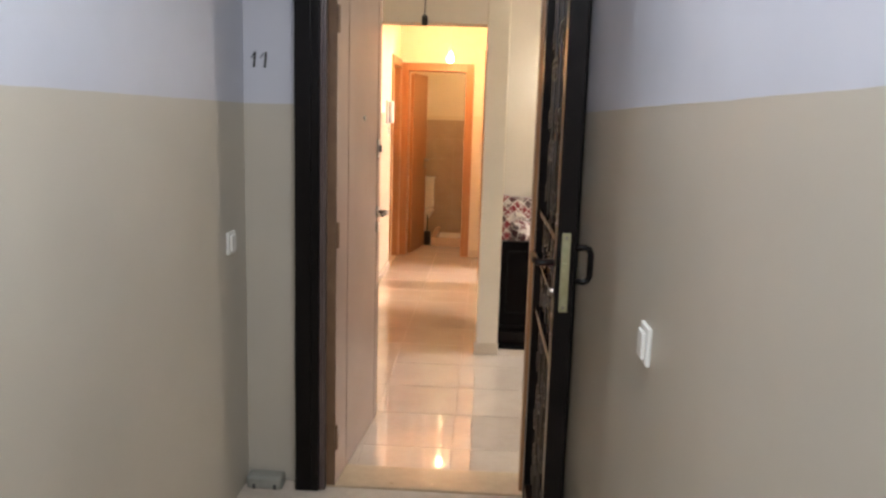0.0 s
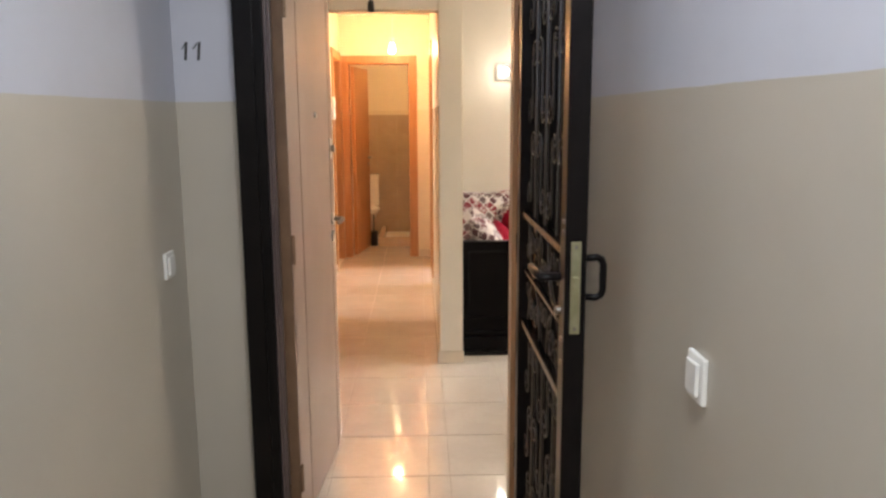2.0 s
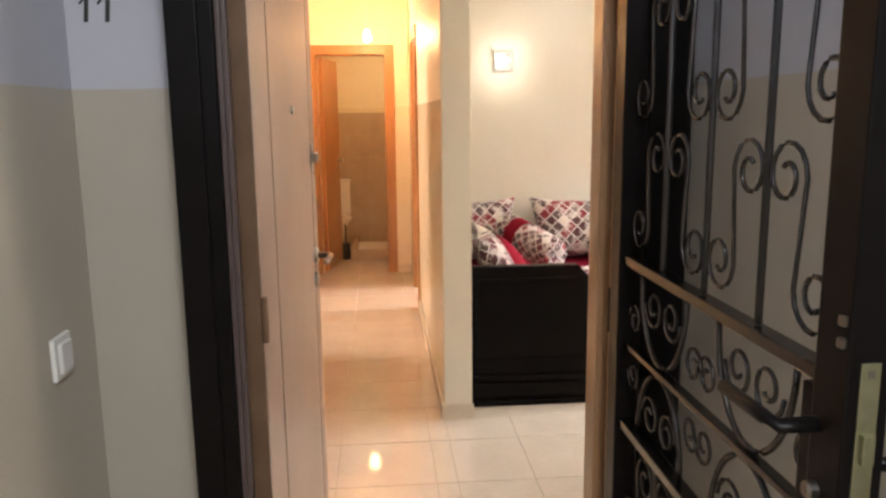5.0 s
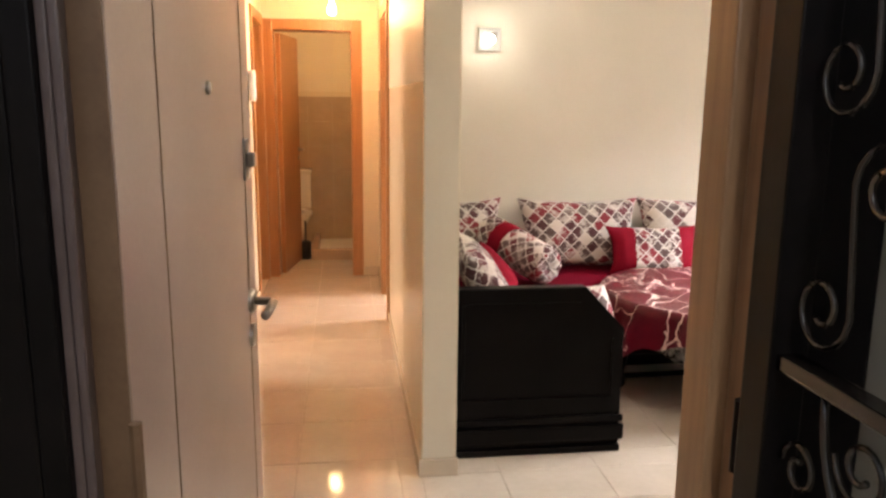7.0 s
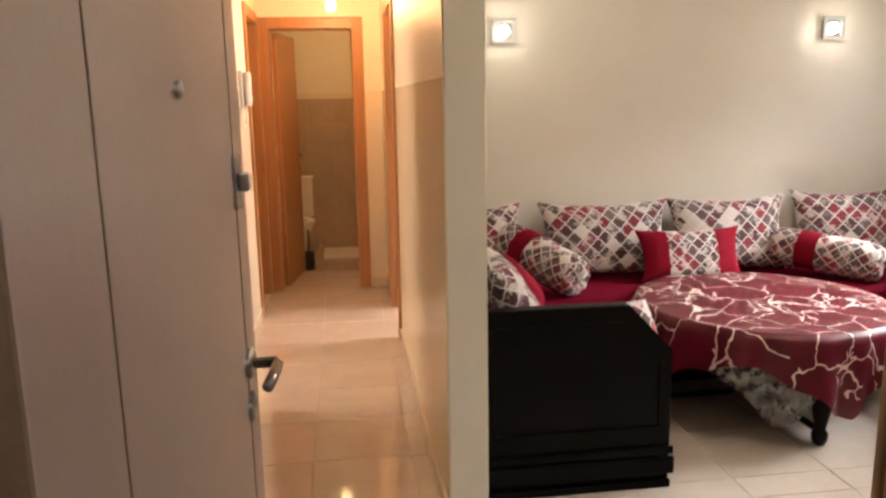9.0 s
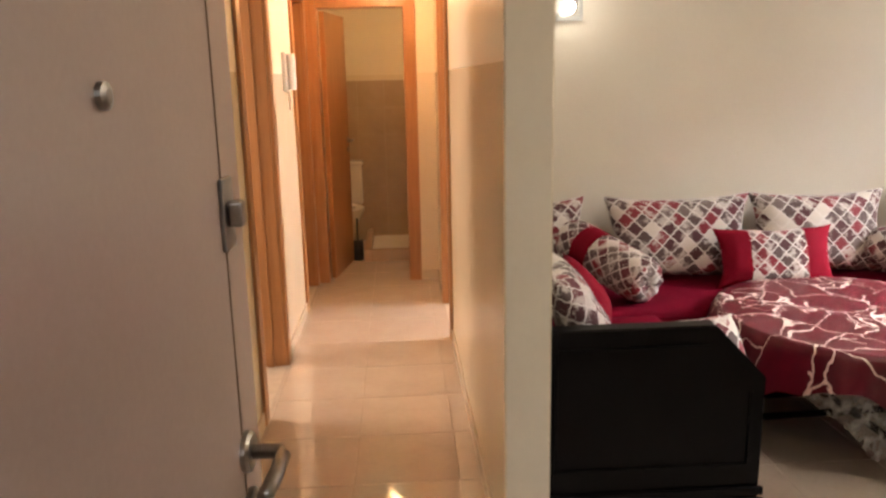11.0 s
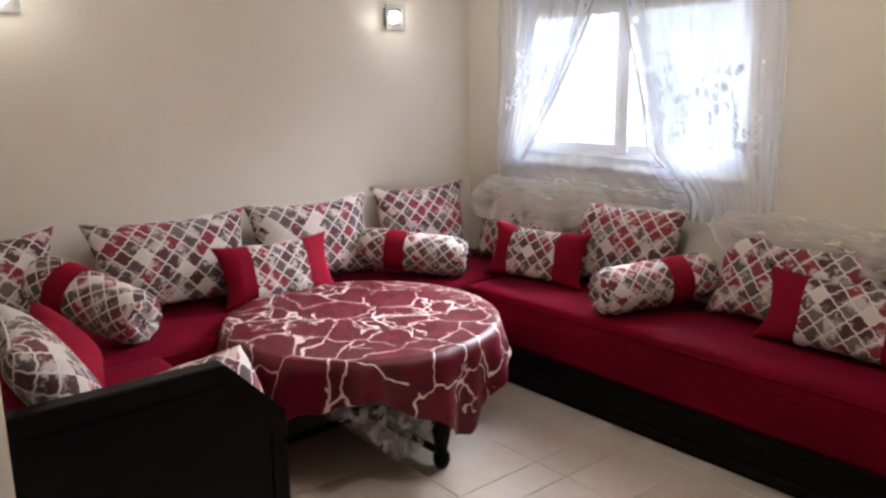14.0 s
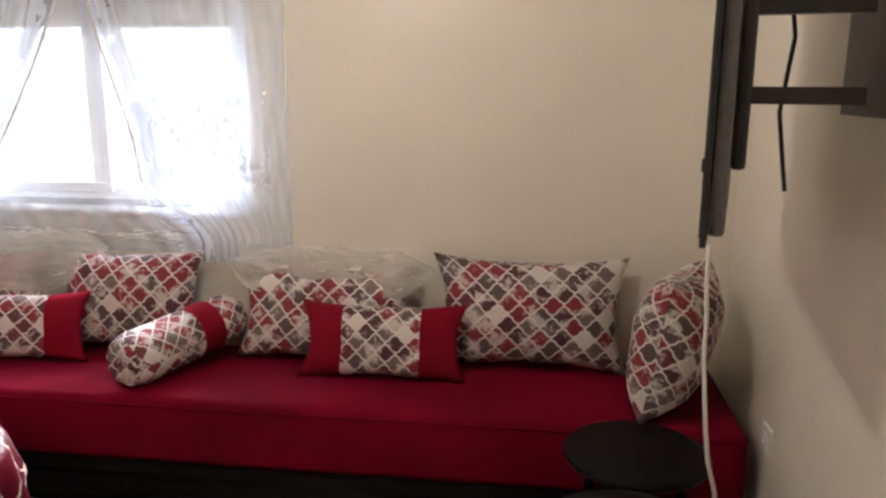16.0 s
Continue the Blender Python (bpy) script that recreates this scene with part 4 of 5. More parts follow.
def lattice_cushion(m, w, h, t, seed, label):
    o = thing("back_cushion", m, label, "cushion", "lattice print back cushions")
    part("cover", pillow_mesh(w, h, t, 0, 1, seed), M_LAT, o, smooth=True)
    part("seam_piping", tube([(x * w / 2 * 0.93, 0.0, h - 0.004 - 0.10 * h / 2 * 1.1 * (1 - abs(x) ** 2.2)) for x in [k / 10 for k in range(-10, 11)]], 0.004, seg=6), M_LAT, o, smooth=True)
    return o


def banded_pillow(m, w, h, t, seed, label):
    o = thing("throw_pillow", m, label, "pillow", "red throw pillows with a print band")
    part("red_end", pillow_mesh(w, h, t, 0.0, 0.27, seed, 10), M_REDP, o, smooth=True)
    part("print_band", pillow_mesh(w, h, t, 0.27, 0.73, seed, 16), M_LAT2, o, "lattice print centre band", smooth=True)
    part("red_end", pillow_mesh(w, h, t, 0.73, 1.0, seed, 10), M_REDP, o, smooth=True)
    return o


def bolster(m, L, r, seed, label):
    """A roll along local y, lying on z = 0, with gathered round ends and a red band."""
    o = thing("bolster", m, label, "bolster", "bolsters")

    def sleeve(a, b, n, grow=0.0):
        bm = bmesh.new()
        uvl = bm.loops.layers.uv.new("UVMap")
        uv = {}
        seg = 36
        rings = []
        for i in range(n + 1):
            y = a + (b - a) * i / n
            e = min(1.0, (L / 2 - abs(y)) / 0.05)
            rr = (r + grow) * (0.86 + 0.14 * math.sin(max(0.0, e) * math.pi / 2))
            rings.append([bm.verts.new(((rr + 0.004 * noise.noise(Vector((math.cos(q) * 3, y * 9, math.sin(q) * 3 + seed)))) * math.cos(q), y,
                                        r + (rr * (0.97 if math.sin(q) < 0 else 1.0)) * math.sin(q))) for q in [2 * math.pi * k / seg for k in range(seg)]])
        for p, q in zip(rings, rings[1:]):
            for k in range(seg):
                f = bm.faces.new((p[k], p[(k + 1) % seg], q[(k + 1) % seg], q[k]))
                for l, kk in zip(f.loops, (k, k + 1, k + 1, k)):
                    l[uvl].uv = (kk / seg * 2 * math.pi * r, l.vert.co.y)
        return bm
    part("print_sleeve", sleeve(-L / 2, 0.03, 12), M_LAT3, o, smooth=True)
    part("red_band", sleeve(0.03, 0.14, 5, 0.002), M_REDP, o, "plain red band", smooth=True)
    part("print_sleeve", sleeve(0.14, L / 2, 7), M_LAT3, o, smooth=True)
    for s in (-1, 1):
        bm = bmesh.new()
        seg = 36
        rings = []
        for rad, dy in ((0.86, 0.0), (0.74, 0.016), (0.5, 0.020), (0.25, 0.012), (0.08, 0.0)):
            rings.append([bm.verts.new((r * rad * math.cos(q), s * (L / 2 + dy + 0.006 * math.sin(q * 9 + seed) * (1 - abs(rad - 0.5))), r + r * rad * math.sin(q))) for q in [2 * math.pi * k / seg for k in range(seg)]])
        for p, q in zip(rings, rings[1:]):
            for k in range(seg):
                bm.faces.new((p[k], p[(k + 1) % seg], q[(k + 1) % seg], q[k]))
        bm.faces.new(rings[-1])
        e = part("gathered_end", bm, M_LAT4, o, smooth=True)
        part("button", lathe([(0, 0.006), (0.012, 0.004), (0.014, 0), (0, -0.002)], 12), M_LAT4, e, m=pose(0, s * (L / 2 + 0.004), r, -90 * s))
    return o


ZS = SH + 0.004


def lean(x, y, rz, tilt, dz=0.0):
    """Pose of a pillow whose base edge stands on the seat and which leans back by tilt degrees; rz turns its face."""
    return pose(x, y, ZS + dz, 0, 0, rz) @ pose(0, 0, 0, -tilt)


# back wall (faces look towards the door)
lattice_cushion(lean(0.93, 5.06, 4, 12), 0.52, 0.45, 0.17, 1.3, "cream, red and taupe lattice cushion in the corner by the partition")
lattice_cushion(lean(1.665, 5.05, 0, 14), 0.78, 0.45, 0.18, 2.1, "wide cream, red and taupe lattice print cushion")
lattice_cushion(lean(2.41, 5.06, 0, 13), 0.74, 0.45, 0.18, 5.7, "wide cream, red and taupe lattice print cushion")
lattice_cushion(lean(3.12, 5.04, -8, 14), 0.62, 0.47, 0.17, 8.2, "lattice print cushion standing in the room's corner")
# window wall
lattice_cushion(lean(3.44, 4.66, -90, 16), 0.68, 0.42, 0.17, 11.9, "lattice print cushion half veiled by the curtain")
lattice_cushion(lean(3.43, 3.93, -90, 14), 0.66, 0.45, 0.18, 14.4, "wide lattice print cushion under the window")
lattice_cushion(lean(3.43, 3.06, -90, 18), 0.78, 0.41, 0.17, 17.5, "lattice print cushion under a fold of the curtain")
lattice_cushion(lean(3.45, 2.21, -90, 13), 0.80, 0.47, 0.18, 20.2, "wide lattice print cushion by the television wall")
lattice_cushion(pose(3.21, 1.72, ZS - 0.01, 0, 0, 156) @ pose(0, 0, 0, -9), 0.52, 0.54, 0.27, 23.1, "plump lattice print cushion stood on end at the seat's end")
# partition-side seat
lattice_cushion(pose(0.98, 3.93, ZS, 0, 0, 84) @ pose(0, 0, 0, -30), 0.58, 0.46, 0.17, 26.4, "pale lattice print cushion leaning on the partition")
rp = thing("red_pillow", pose(1.12, 4.40, ZS, 0, 0, 76) @ pose(0, 0, 0, -40), "plain wine red pillow leaning beside the print cushion", "pillow")
part("cover", pillow_mesh(0.50, 0.34, 0.13, 0, 1, 3.3), M_REDP, rp, smooth=True)
pr = thing("print_pillow", pose(1.27, 3.73, ZS, 0, 0, 14) @ pose(0, 0, 0, -32), "small pale print pillow lying near the end panel", "pillow")
part("cover", pillow_mesh(0.36, 0.23, 0.17, 0, 1, 6.1, ear=0.02), M_LAT, pr, smooth=True)
# banded pillows
banded_pillow(lean(2.09, 4.86, 0, 20), 0.62, 0.31, 0.13, 30.5, "red throw pillow with a lattice print centre, on the back seat")
banded_pillow(lean(3.24, 4.33, -82, 20), 0.62, 0.30, 0.13, 33.8, "red throw pillow with a lattice print centre, under the window")
banded_pillow(lean(3.26, 2.78, -90, 20), 0.68, 0.31, 0.13, 36.2, "red throw pillow with a lattice print centre, on the window seat")
# bolsters
bolster(pose(1.21, 4.90, ZS + 0.06, 0, 0, 30) @ pose(0, 0, 0, 14), 0.54, 0.115, 1.0, "lattice print bolster with a red band, by the partition corner")
bolster(pose(2.86, 4.86, ZS + 0.02, 0, 0, 40) @ pose(0, 0, 0, 5), 0.54, 0.11, 4.0, "lattice print bolster with a red band, in the far corner")
bolster(pose(3.29, 3.60, ZS + 0.02, 0, 0, -114) @ pose(0, 0, 0, 5), 0.54, 0.108, 7.0, "lattice print bolster with a red band, under the window")

# ---------------------------------------------------------------- round table with its cloths
TX, TY, TR, TZ = 2.155, 4.285, 0.58, 0.512


def cloth_disc(name, R, half, turn, zt, material, seed, label, category, waves=11, amp=0.030, steps=9, flare=0.035):
    """A square cloth laid over a round table: flat top, and hanging corners with folds."""
    bm = bmesh.new()
    uvl = bm.loops.layers.uv.new("UVMap")
    seg = 132
    rings = [[bm.verts.new((0, 0, zt))]]
    uv = {rings[0][0]: (0.0, 0.0)}
    radii = [R * f for f in (0.2, 0.4, 0.6, 0.8, 0.94, 0.99)]
    for r in radii:
        rg = []
        for k in range(seg):
            q = 2 * math.pi * k / seg
            v = bm.verts.new((r * math.cos(q), r * math.sin(q), zt + 0.002 * noise.noise(Vector((r * math.cos(q) * 6, r * math.sin(q) * 6, seed)))))
            uv[v] = (r * math.cos(q), r * math.sin(q))
            rg.append(v)
        rings.append(rg)
    for s in range(1, steps + 1):
        f = s / steps
        rg = []
        for k in range(seg):
            q = 2 * math.pi * k / seg
            c, sn = abs(math.cos(q - turn)), abs(math.sin(q - turn))
            reach = half / max(c, sn)
            reach = min(reach, half * 1.30) * (1 + 0.05 * noise.noise(Vector((math.cos(q) * 5, math.sin(q) * 5, seed))))
            drop = max(0.03, reach - R) * f
            fold = amp * f * (math.sin(q * waves + seed + 1.3 * math.sin(q * 3 + seed)) + 0.5 * math.sin(q * (waves * 2 + 1) + seed * 2))
            tuck = 0.05 * f * max(0.0, (reach - R) / 0.4)
            rr = R + 0.006 + fold - tuck * 0.6 + flare * f
            v = bm.verts.new((rr * math.cos(q), rr * math.sin(q), zt - 0.006 - drop))
            rad = R + drop
            uv[v] = (rad * math.cos(q), rad * math.sin(q))
            rg.append(v)
        rings.append(rg)
    for a, b in zip(rings, rings[1:]):
        for k in range(seg):
            j = (k + 1) % seg
            f = bm.faces.new((a[0], b[k], b[j])) if len(a) == 1 else bm.faces.new((a[k], b[k], b[j], a[j]))
    for f in bm.faces:
        for l in f.loops:
            l[uvl].uv = uv[l.vert]
    ob = part(name, bm, material, smooth=True, m=pose(TX, TY, 0))
    return tagged(ob, label, category)


tb = thing("round_table", pose(TX, TY, 0), "low round black wooden table under a cloth", "table")
part("table_top", lathe([(0, TZ - 0.04), (TR - 0.03, TZ - 0.04), (TR - 0.008, TZ - 0.03), (TR - 0.008, TZ - 0.012), (TR - 0.02, TZ - 0.007), (0, TZ - 0.007)], 64), M_BLACKWOOD, tb)
part("apron", lathe([(TR - 0.09, TZ - 0.11), (TR - 0.06, TZ - 0.11), (TR - 0.06, TZ - 0.041), (TR - 0.09, TZ - 0.041), (TR - 0.09, TZ - 0.11)], 48), M_BLACKWOOD, tb)
for k in range(4):
    q = radians(-88 + 90 * k)
    part("leg", lathe([(0, 0.0), (0.022, 0.0), (0.032, 0.02), (0.034, 0.05), (0.022, 0.07), (0.028, 0.10), (0.040, 0.16), (0.040, 0.22), (0.024, 0.27), (0.030, 0.30), (0.024, 0.33), (0.036, 0.36), (0.036, TZ - 0.041), (0, TZ - 0.041)], 20,
                           cx=(TR - 0.08) * math.cos(q), cy=(TR - 0.08) * math.sin(q)), M_BLACKWOOD, tb, smooth=True)
for k in range(2):
    q = radians(-88 + 90 * k)
    d = TR - 0.10
    part("stretcher", tube([(d * math.cos(q), d * math.sin(q), 0.06), (-d * math.cos(q), -d * math.sin(q), 0.06)], 0.016), M_BLACKWOOD, tb)
cloth_disc("lace_cloth", TR - 0.04, 0.735, radians(-63), TZ - 0.004, M_LACE, 2.0, "white translucent lace undercloth hanging below the tablecloth", "tablecloth", 13, 0.010, 9, 0.0)
cloth_disc("tablecloth", TR + 0.006, 0.73, radians(-83 + 45), TZ, M_BRANCH, 0.6, "wine red satin tablecloth with pale branching lines", "tablecloth")

# ---------------------------------------------------------------- window, curtains
win = thing("window_1", pose(XW, 0, 0), "white sliding window with two panes and a lowered shutter", "window", kind="structure")
fx0, fx1 = 0.05, 0.11
part("window_frame", boxes([(fx0, fx1, WY0, WY1, WZ0, WZ0 + 0.05), (fx0, fx1, WY0, WY1, WZ1 - 0.05, WZ1), (fx0, fx1, WY0, WY0 + 0.05, WZ0 + 0.05, WZ1 - 0.05), (fx0, fx1, WY1 - 0.05, WY1, WZ0 + 0.05, WZ1 - 0.05)], 0.003), M_ALU, win)
for y0, y1, dx in ((WY0 + 0.052, 4.20, 0.012), (4.10, WY1 - 0.052, -0.014)):
    z0, z1 = WZ0 + 0.052, WZ1 - 0.052
    xa, xb = fx0 + 0.015 + dx, fx0 + 0.037 + dx
    sa = part("sash", boxes([(xa, xb, y0, y1, z0, z0 + 0.045), (xa, xb, y0, y1, z1 - 0.045, z1), (xa, xb, y0, y0 + 0.045, z0 + 0.045, z1 - 0.045), (xa, xb, y1 - 0.045, y1, z0 + 0.045, z1 - 0.045)], 0.002), M_ALU, win)
    part("pane", one_box(xa + 0.008, xb - 0.008, y0 + 0.045, y1 - 0.045, z0 + 0.045, z1 - 0.045), M_GLASS, sa).visible_shadow = False
part("window_sill", one_box(-0.03, fx0, WY0 - 0.03, WY1 + 0.03, WZ0 - 0.03, WZ0, bevel=0.004), M_WHITE, win)
sh = part("shutter", boxes([(0.125, 0.137, WY0 + 0.02, WY1 - 0.02, z, z + 0.0398) for z in [1.835 + 0.04 * k for k in range(11)]], 0.003), M_SHUT, win, "cream roller shutter slats")
gr = thing("window_grille", pose(XW + 0.18, 0, 0), "pale grey painted iron grille outside the window", "window grille")
for k in range(12):
    y = WY0 + 0.06 + k * 0.12
    part("bar", tube([(0, y, WZ0), (0, y, WZ1)], 0.006, seg=6), M_GRILLE, gr)
for z in (1.25, 1.62, 2.0):
    part("cross_bar", one_box(-0.005, 0.005, WY0, WY1, z - 0.008, z + 0.008), M_GRILLE, gr)
structure("backdrop", one_box(9.0, 9.1, -6, 14, -2, 9), M_DAY, "overexposed daylight outside the window", "backdrop")


def curtain(name, yo, inner, z0, z1, xoff, material, label, folds, amp, seed):
    """A hanging voile panel: outer edge at yo, inner edge given as a function of height."""
    bm = bmesh.new()
    uvl = bm.loops.layers.uv.new("UVMap")
    nu, nv = 70, 40
    g, uv = [], {}
    for j in range(nv + 1):
        f = j / nv
        z = z1 + (z0 - z1) * f
        yi = inner(z)
        row = []
        for i in range(nu + 1):
            u = i / nu
            y = yo + (yi - yo) * u
            x = xoff + amp * (math.sin(u * folds * 2 * math.pi + seed + 0.8 * math.sin(f * 3)) * (0.55 + 0.45 * f)) + 0.012 * noise.noise(Vector((u * 6, f * 4, seed)))
            v = bm.verts.new((x, y, z + 0.012 * noise.noise(Vector((u * 5, seed, 1))) * f))
            uv[v] = (u, f * 1.6)
            row.append(v)
        g.append(row)
    for j in range(nv):
        for i in range(nu):
            bm.faces.new((g[j][i], g[j][i + 1], g[j + 1][i + 1], g[j + 1][i]))
    for fc_ in bm.faces:
        for l in fc_.loops:
            l[uvl].uv = uv[l.vert]
    ob = tagged(part(name, bm, material, smooth=True), label, "curtain", "window curtains")
    edge = [(xoff - 0.004, inner(z1 + (z0 - z1) * j / 30), z1 + (z0 - z1) * j / 30) for j in range(31)]
    if z1 < 2.0:
        return ob
    edge = [p for p in edge if p[2] > 1.03]
    part("hem", tube(edge, 0.006, seg=6), M_HEM, ob, "stitched hem cord", smooth=True)
    for k in range(9):
        y = yo + (inner(z1) - yo) * (k + 0.5) / 9
        part("ring", tube([(xoff + 0.016 * math.cos(a * 0.7), y, z1 + 0.012 + 0.016 * math.sin(a * 0.7)) for a in range(10)], 0.002, seg=5), M_HEM, ob, smooth=True)
    return ob


def smooth_step(a, b, t):
    t = min(1.0, max(0.0, (t - a) / (b - a)))
    return t * t * (3 - 2 * t)


curtain("curtain", 4.93, lambda z: 4.06 + 0.66 * min(1.0, max(0.0, (2.40 - z) / 1.36)) ** 1.45, 1.02, 2.60, XW - 0.085, M_SHEER, "sheer white curtain panel swept aside from the window", 9, 0.012, 0.4)
curtain("curtain", 3.22, lambda z: 4.08 - 0.20 * smooth_step(2.1, 1.15, z) - 0.25 * smooth_step(1.2, 0.92, z), 0.84, 2.60, XW - 0.085, M_SHEER, "sheer white embroidered curtain panel with gathered hem", 11, 0.008, 2.2)
curtain("curtain", 4.93, lambda z: 3.72 - 0.18 * smooth_step(1.09, 0.9, z), 0.87, 1.10, XW - 0.055, M_SHEER, "lower fold of the sheer curtain drawn across under the sill", 10, 0.010, 3.1)
rod = thing("curtain_rod", pose(XW - 0.085, 4.1, 2.62), "thin white curtain rod above the window", "curtain rod")
part("pole", tube([(0, -1.1, 0), (0, 1.05, 0)], 0.011), M_WHITE, rod, smooth=True)
for y in (-1.0, 0.95):
    part("bracket", one_box(0, 0.084, y - 0.01, y + 0.01, -0.012, 0.012), M_WHITE, rod)


def heap(name, y0, y1, ztop, w, seed, label, slope=0.0):
    """Loose curtain hem thrown over the cushions, a crumpled strip that follows their tops."""
    bm = bmesh.new()
    uvl = bm.loops.layers.uv.new("UVMap")
    nu, nv = 90, 44
    g, uv = [], {}
    for i in range(nu + 1):
        u = i / nu
        y = y0 + (y1 - y0) * u
        row = []
        for j in range(nv + 1):
            f = j / nv
            env = math.sin(min(1, u * 5, (1 - u) * 5) * math.pi / 2)
            wob = noise.noise(Vector((y * 5 + seed, 3.1, 0)))
            x = XW - 0.03 - w * (0.55 + 0.45 * env) * (1 + 0.25 * wob) * f
            arch = -0.34 * max(0.0, f - 0.45) ** 1.2 + 0.012 * math.sin(f * math.pi)
            p = Vector((y * 5.5 + seed, f * 5 + 1.5 * noise.noise(Vector((y * 4, f * 2, seed))), 0))
            crumple = 0.030 * noise.noise(p) + 0.014 * abs(noise.noise(p * 2.3)) + 0.004 * noise.noise(p * 5.1)
            z = ztop(y) - slope * f + arch * env + 0.06 * (env - 1) + 0.02 * wob + crumple
            v = bm.verts.new((x, y, z))
            uv[v] = (u * 0.7, f)
            row.append(v)
        g.append(row)
    for i in range(nu):
        for j in range(nv):
            bm.faces.new((g[i][j], g[i + 1][j], g[i + 1][j + 1], g[i][j + 1]))
    for fc_ in bm.faces:
        for l in fc_.loops:
            l[uvl].uv = uv[l.vert]
    return tagged(part(name, bm, M_SHEER2, smooth=True), label, "curtain")


heap("curtain_hem", 5.10, 4.06, lambda y: 0.945 + 0.012 * math.sin(y * 5), 0.22, 0.0, "crumpled sheer curtain hem laid over the corner cushions", 0.06)
heap("curtain_hem", 3.50, 2.62, lambda y: 0.905 - 0.02 * smooth_step(3.4, 2.7, y), 0.17, 5.0, "crumpled sheer curtain hem laid over the window cushion")

# ---------------------------------------------------------------- television, stools, cable


def stool(m, label):
    o = thing("stool", m, label, "stool", "black round stools")
    part("seat", lathe([(0, 0.435), (0.205, 0.435), (0.226, 0.442), (0.231, 0.452), (0.224, 0.462), (0.205, 0.466), (0, 0.466)], 48), M_BLACKWOOD, o, smooth=True)
    part("ring", lathe([(0.14, 0.40), (0.165, 0.40), (0.165, 0.435), (0.14, 0.435), (0.14, 0.40)], 36), M_BLACKWOOD, o)
    for k in range(4):
        q = radians(45 + 90 * k)
        c, s = math.cos(q), math.sin(q)
        part("leg", tube([(0.14 * c, 0.14 * s, 0.43), (0.16 * c, 0.16 * s, 0.2), (0.18 * c, 0.18 * s, 0.0)], 0.017), M_BLACKWOOD, o, smooth=True)
    return o


st = stool(pose(2.79, 1.85, 0.0, 0, 0, 20), "black lacquered round wooden stool in front of the window seat")

copy_thing(st, pose(2.315, 1.93, 0, 0, 0, 50))

tv = thing("television", pose(2.468, 1.626, 1.675, 0, 0, -13.5), "black flat television on a wall bracket with hanging cables", "television")
part("screen_bezel", one_box(-0.36, 0.36, 0.117, 0.131, -0.42, 0.42, bevel=0.004), M_BLACKPL, tv)
part("screen", one_box(-0.345, 0.345, 0.131, 0.1335, -0.40, 0.405), M_SCREEN, tv)
part("rear_shell", one_box(-0.33, 0.33, 0.082, 0.1165, -0.40, 0.40, bevel=0.012), M_GREYPL, tv, "dark grey rear shell")
part("rear_housing", one_box(-0.26, 0.24, 0.05, 0.0815, -0.26, 0.30, bevel=0.010), M_BLACKPL, tv)
part("wall_plate", one_box(-0.14, 0.14, -0.226, -0.208, -0.15, 0.15, bevel=0.003), M_BLACKPL, tv, m=pose(0, 0, 0, 0, 0, 13.5))
for z in (-0.10, 0.10):
    part("bracket_arm", one_box(-0.10, -0.07, -0.19, 0.05, z - 0.02, z + 0.02, bevel=0.003), M_BLACKPL, tv)
part("power_plug", one_box(0.34, 0.37, 0.14, 0.165, -0.33, -0.29, bevel=0.003), M_BLACKPL, tv)
part("cable", tube([(0.355, 0.15, -0.33), (0.357, 0.152, -0.42), (0.345, 0.14, -0.44), (0.30, 0.10, -0.435)], 0.004, seg=6), M_BLACKPL, tv, smooth=True)
part("cable", tube([(0.20, 0.04, 0.20), (0.26, -0.02, 0.25), (0.24, -0.05, 0.05), (0.26, -0.03, -0.15), (0.22, -0.06, -0.36)], 0.006, seg=6), M_BLACKPL, tv, smooth=True)
wc = thing("white_cable", pose(2.45, 1.675, 0), "white power cable hanging down in front of the seat end", "cable")
part("lead", tube([(0.0, 0.075, 1.20), (0.02, 0.07, 1.1), (0.03, 0.06, 1.0), (0.02, 0.062, 0.9), (0.01, 0.055, 0.80), (0.01, 0.045, 0.7), (0.02, 0.03, 0.6), (0.04, 0.0, 0.5), (0.06, -0.015, 0.4), (0.07, -0.01, 0.2), (0.06, -0.01, 0.01)], 0.006, seg=8), M_CABLE, wc, smooth=True)
soc = thing("wall_socket", pose(2.96, YN, 0.45), "white wall socket under the television", "socket")
part("plate", one_box(-0.045, 0.045, 0, 0.012, -0.045, 0.045, bevel=0.004), M_WHITE, soc)
part("rim", lathe([(0.014, 0.012), (0.024, 0.012), (0.024, 0.017), (0.014, 0.017), (0.014, 0.012)], 20), M_WHITE, soc, m=pose(0, 0, 0, -90))

# ---------------------------------------------------------------- floor and wall tiles, last
PX, PY, J = 0.41, 0.41, 0.0016
tile_meshes = {}


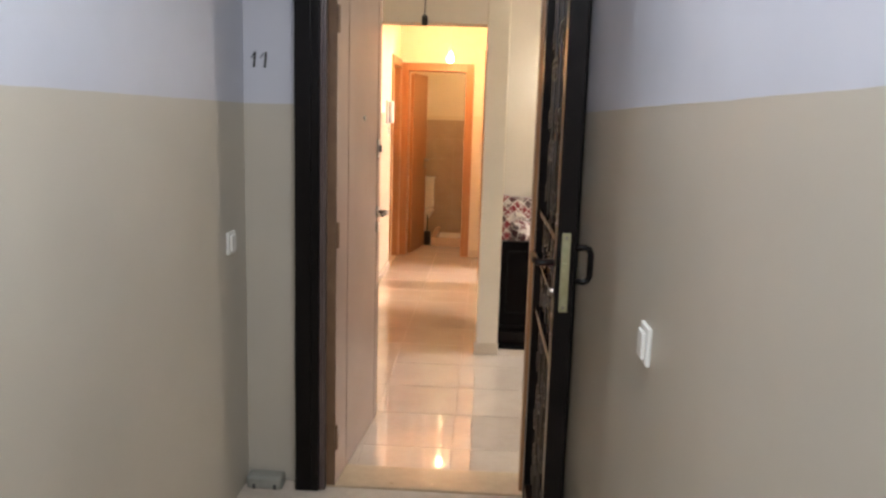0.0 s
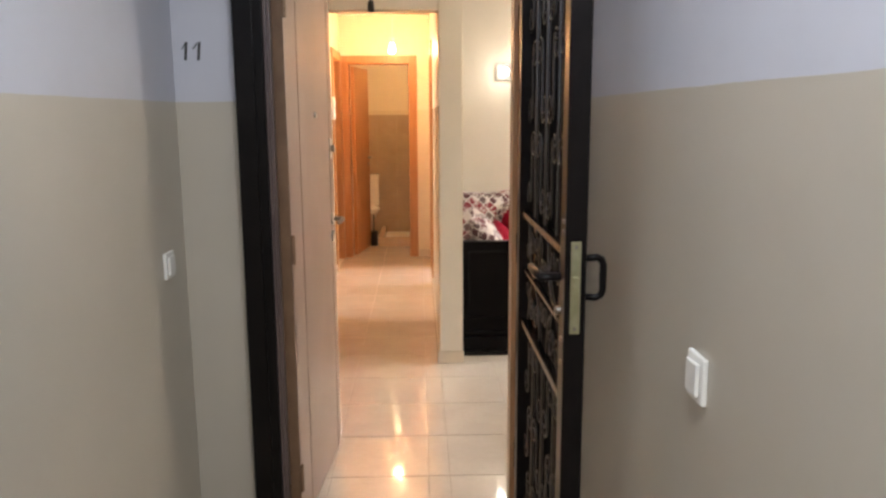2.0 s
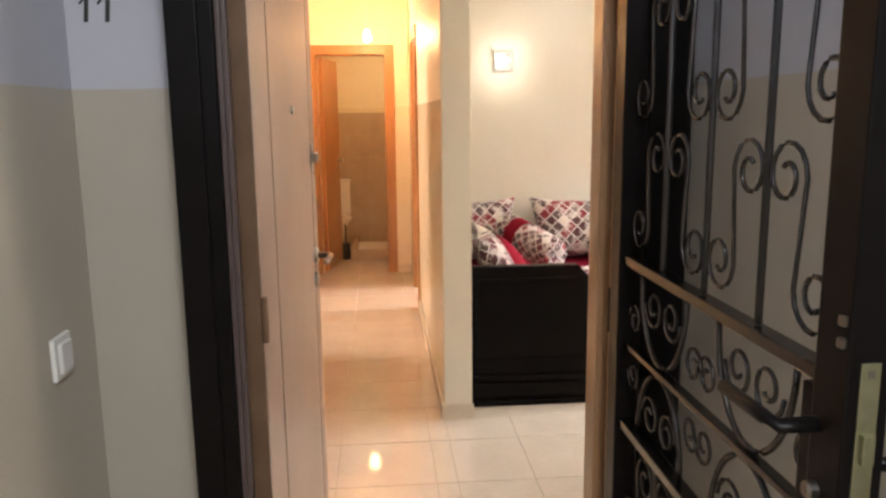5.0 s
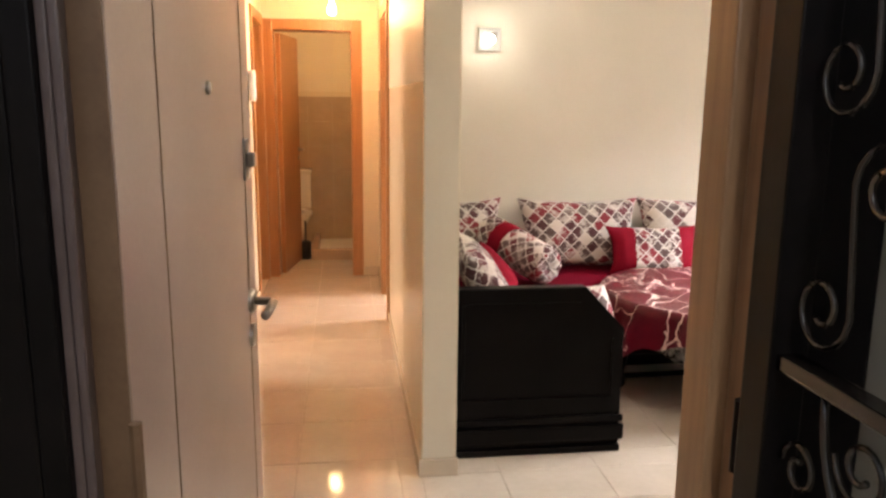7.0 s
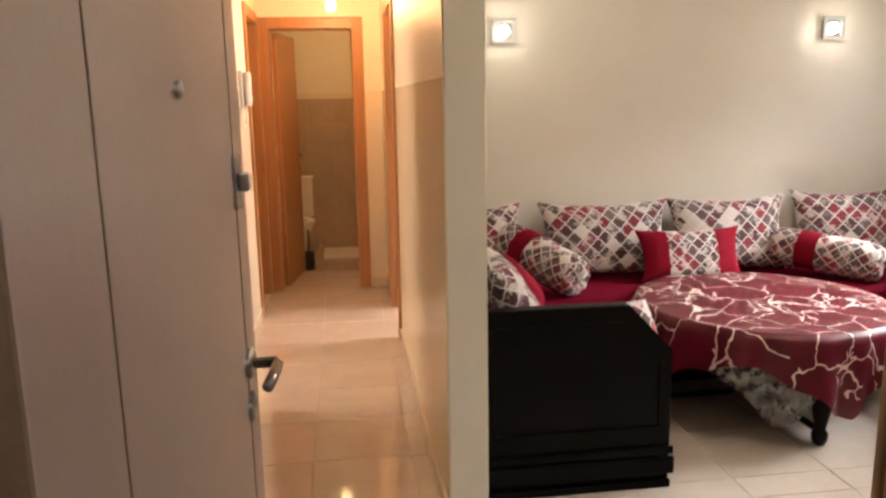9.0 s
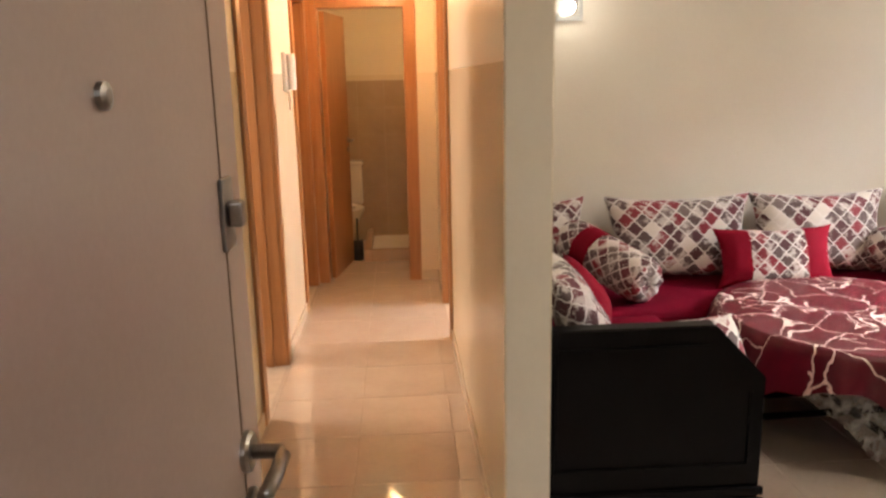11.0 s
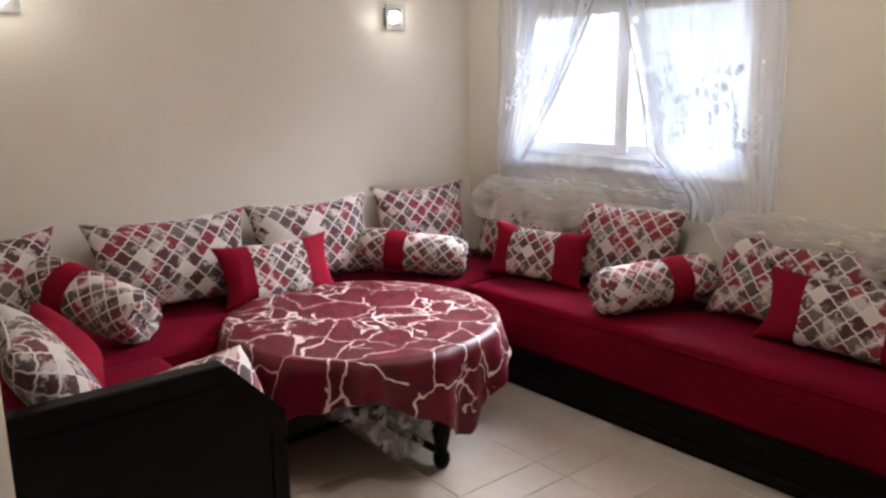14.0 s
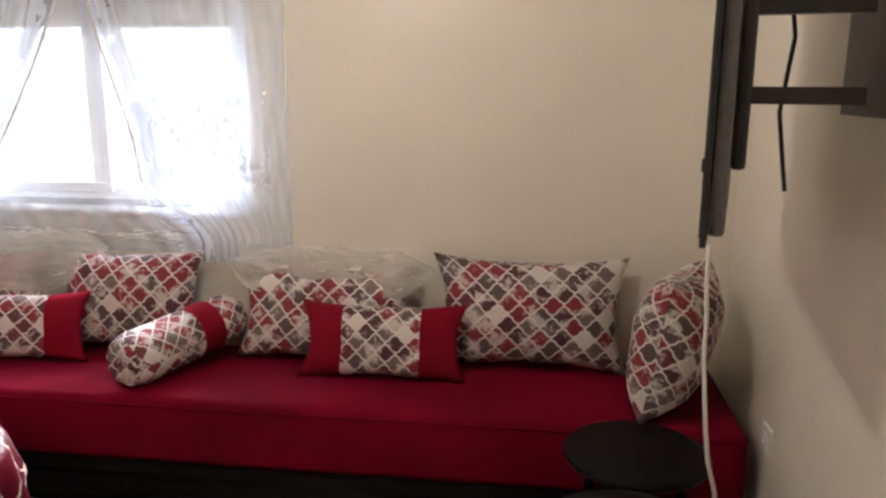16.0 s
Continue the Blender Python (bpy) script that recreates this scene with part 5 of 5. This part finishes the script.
def tile(x0, x1, y0, y1):
    key = (round(x1 - x0, 3), round(y1 - y0, 3))
    if key not in tile_meshes:
        bm = one_box(-key[0] / 2 + J, key[0] / 2 - J, -key[1] / 2 + J, key[1] / 2 - J, -0.008, 0.0)
        bmesh.ops.bevel(bm, geom=[e for e in bm.edges if all(v.co.z > -0.001 for v in e.verts)], offset=0.0012, segments=1, affect="EDGES")
        me = bpy.data.meshes.new("tile")
        bm.to_mesh(me)
        bm.free()
        me.materials.append(M_TILE)
        tile_meshes[key] = me
    o = new("tile", tile_meshes[key])
    o.parent = floor
    o.matrix_basis = pose((x0 + x1) / 2, (y0 + y1) / 2, random.uniform(-0.0002, 0.0002), random.uniform(-0.05, 0.05), random.uniform(-0.05, 0.05))


def tiled(ax0, ax1, ay0, ay1, ox=0.022, oy=4.385):
    i0, i1 = math.floor((ax0 - ox) / PX), math.ceil((ax1 - ox) / PX)
    j0, j1 = math.floor((ay0 - oy) / PY), math.ceil((ay1 - oy) / PY)
    for i in range(i0, i1):
        for j in range(j0, j1):
            x0, x1 = max(ax0, ox + i * PX), min(ax1, ox + (i + 1) * PX)
            y0, y1 = max(ay0, oy + j * PY), min(ay1, oy + (j + 1) * PY)
            if x1 - x0 > 0.02 and y1 - y0 > 0.02:
                tile(x0, x1, y0, y1)


tiled(XL, XR, YI, 8.6)
tiled(XR, XW, YI, 3.41)
tiled(XP, XW, 3.41, YB)
tiled(HR + 0.25, XW, YN, YI)

bw = new("wall_bathroom_tiles")
tagged(bw, "beige glazed bathroom wall tiles up to shoulder height", "wall tiles", kind="structure")
bt_mesh = {}
for fx, fy, horiz in ((None, 8.6, True), (0.62, None, False)):
    n = 7 if horiz else 6
    for i in range(n):
        for k in range(6):
            w, h = 0.25, 0.25
            if horiz not in bt_mesh:
                bm = one_box(-w / 2 + 0.0007, w / 2 - 0.0007, -0.006, 0, -h / 2 + 0.0007, h / 2 - 0.0007) if horiz else one_box(-0.006, 0, -w / 2 + 0.0007, w / 2 - 0.0007, -h / 2 + 0.0007, h / 2 - 0.0007)
                me = bpy.data.meshes.new("tile")
                bm.to_mesh(me)
                bm.free()
                me.materials.append(M_BTILE)
                bt_mesh[horiz] = me
            o = new("tile", bt_mesh[horiz])
            o.parent = bw
            o.matrix_basis = pose(0.62 - 0.125 - i * 0.25, 8.6, 0.125 + k * 0.25) if horiz else pose(0.62, 8.475 - i * 0.25, 0.125 + k * 0.25)
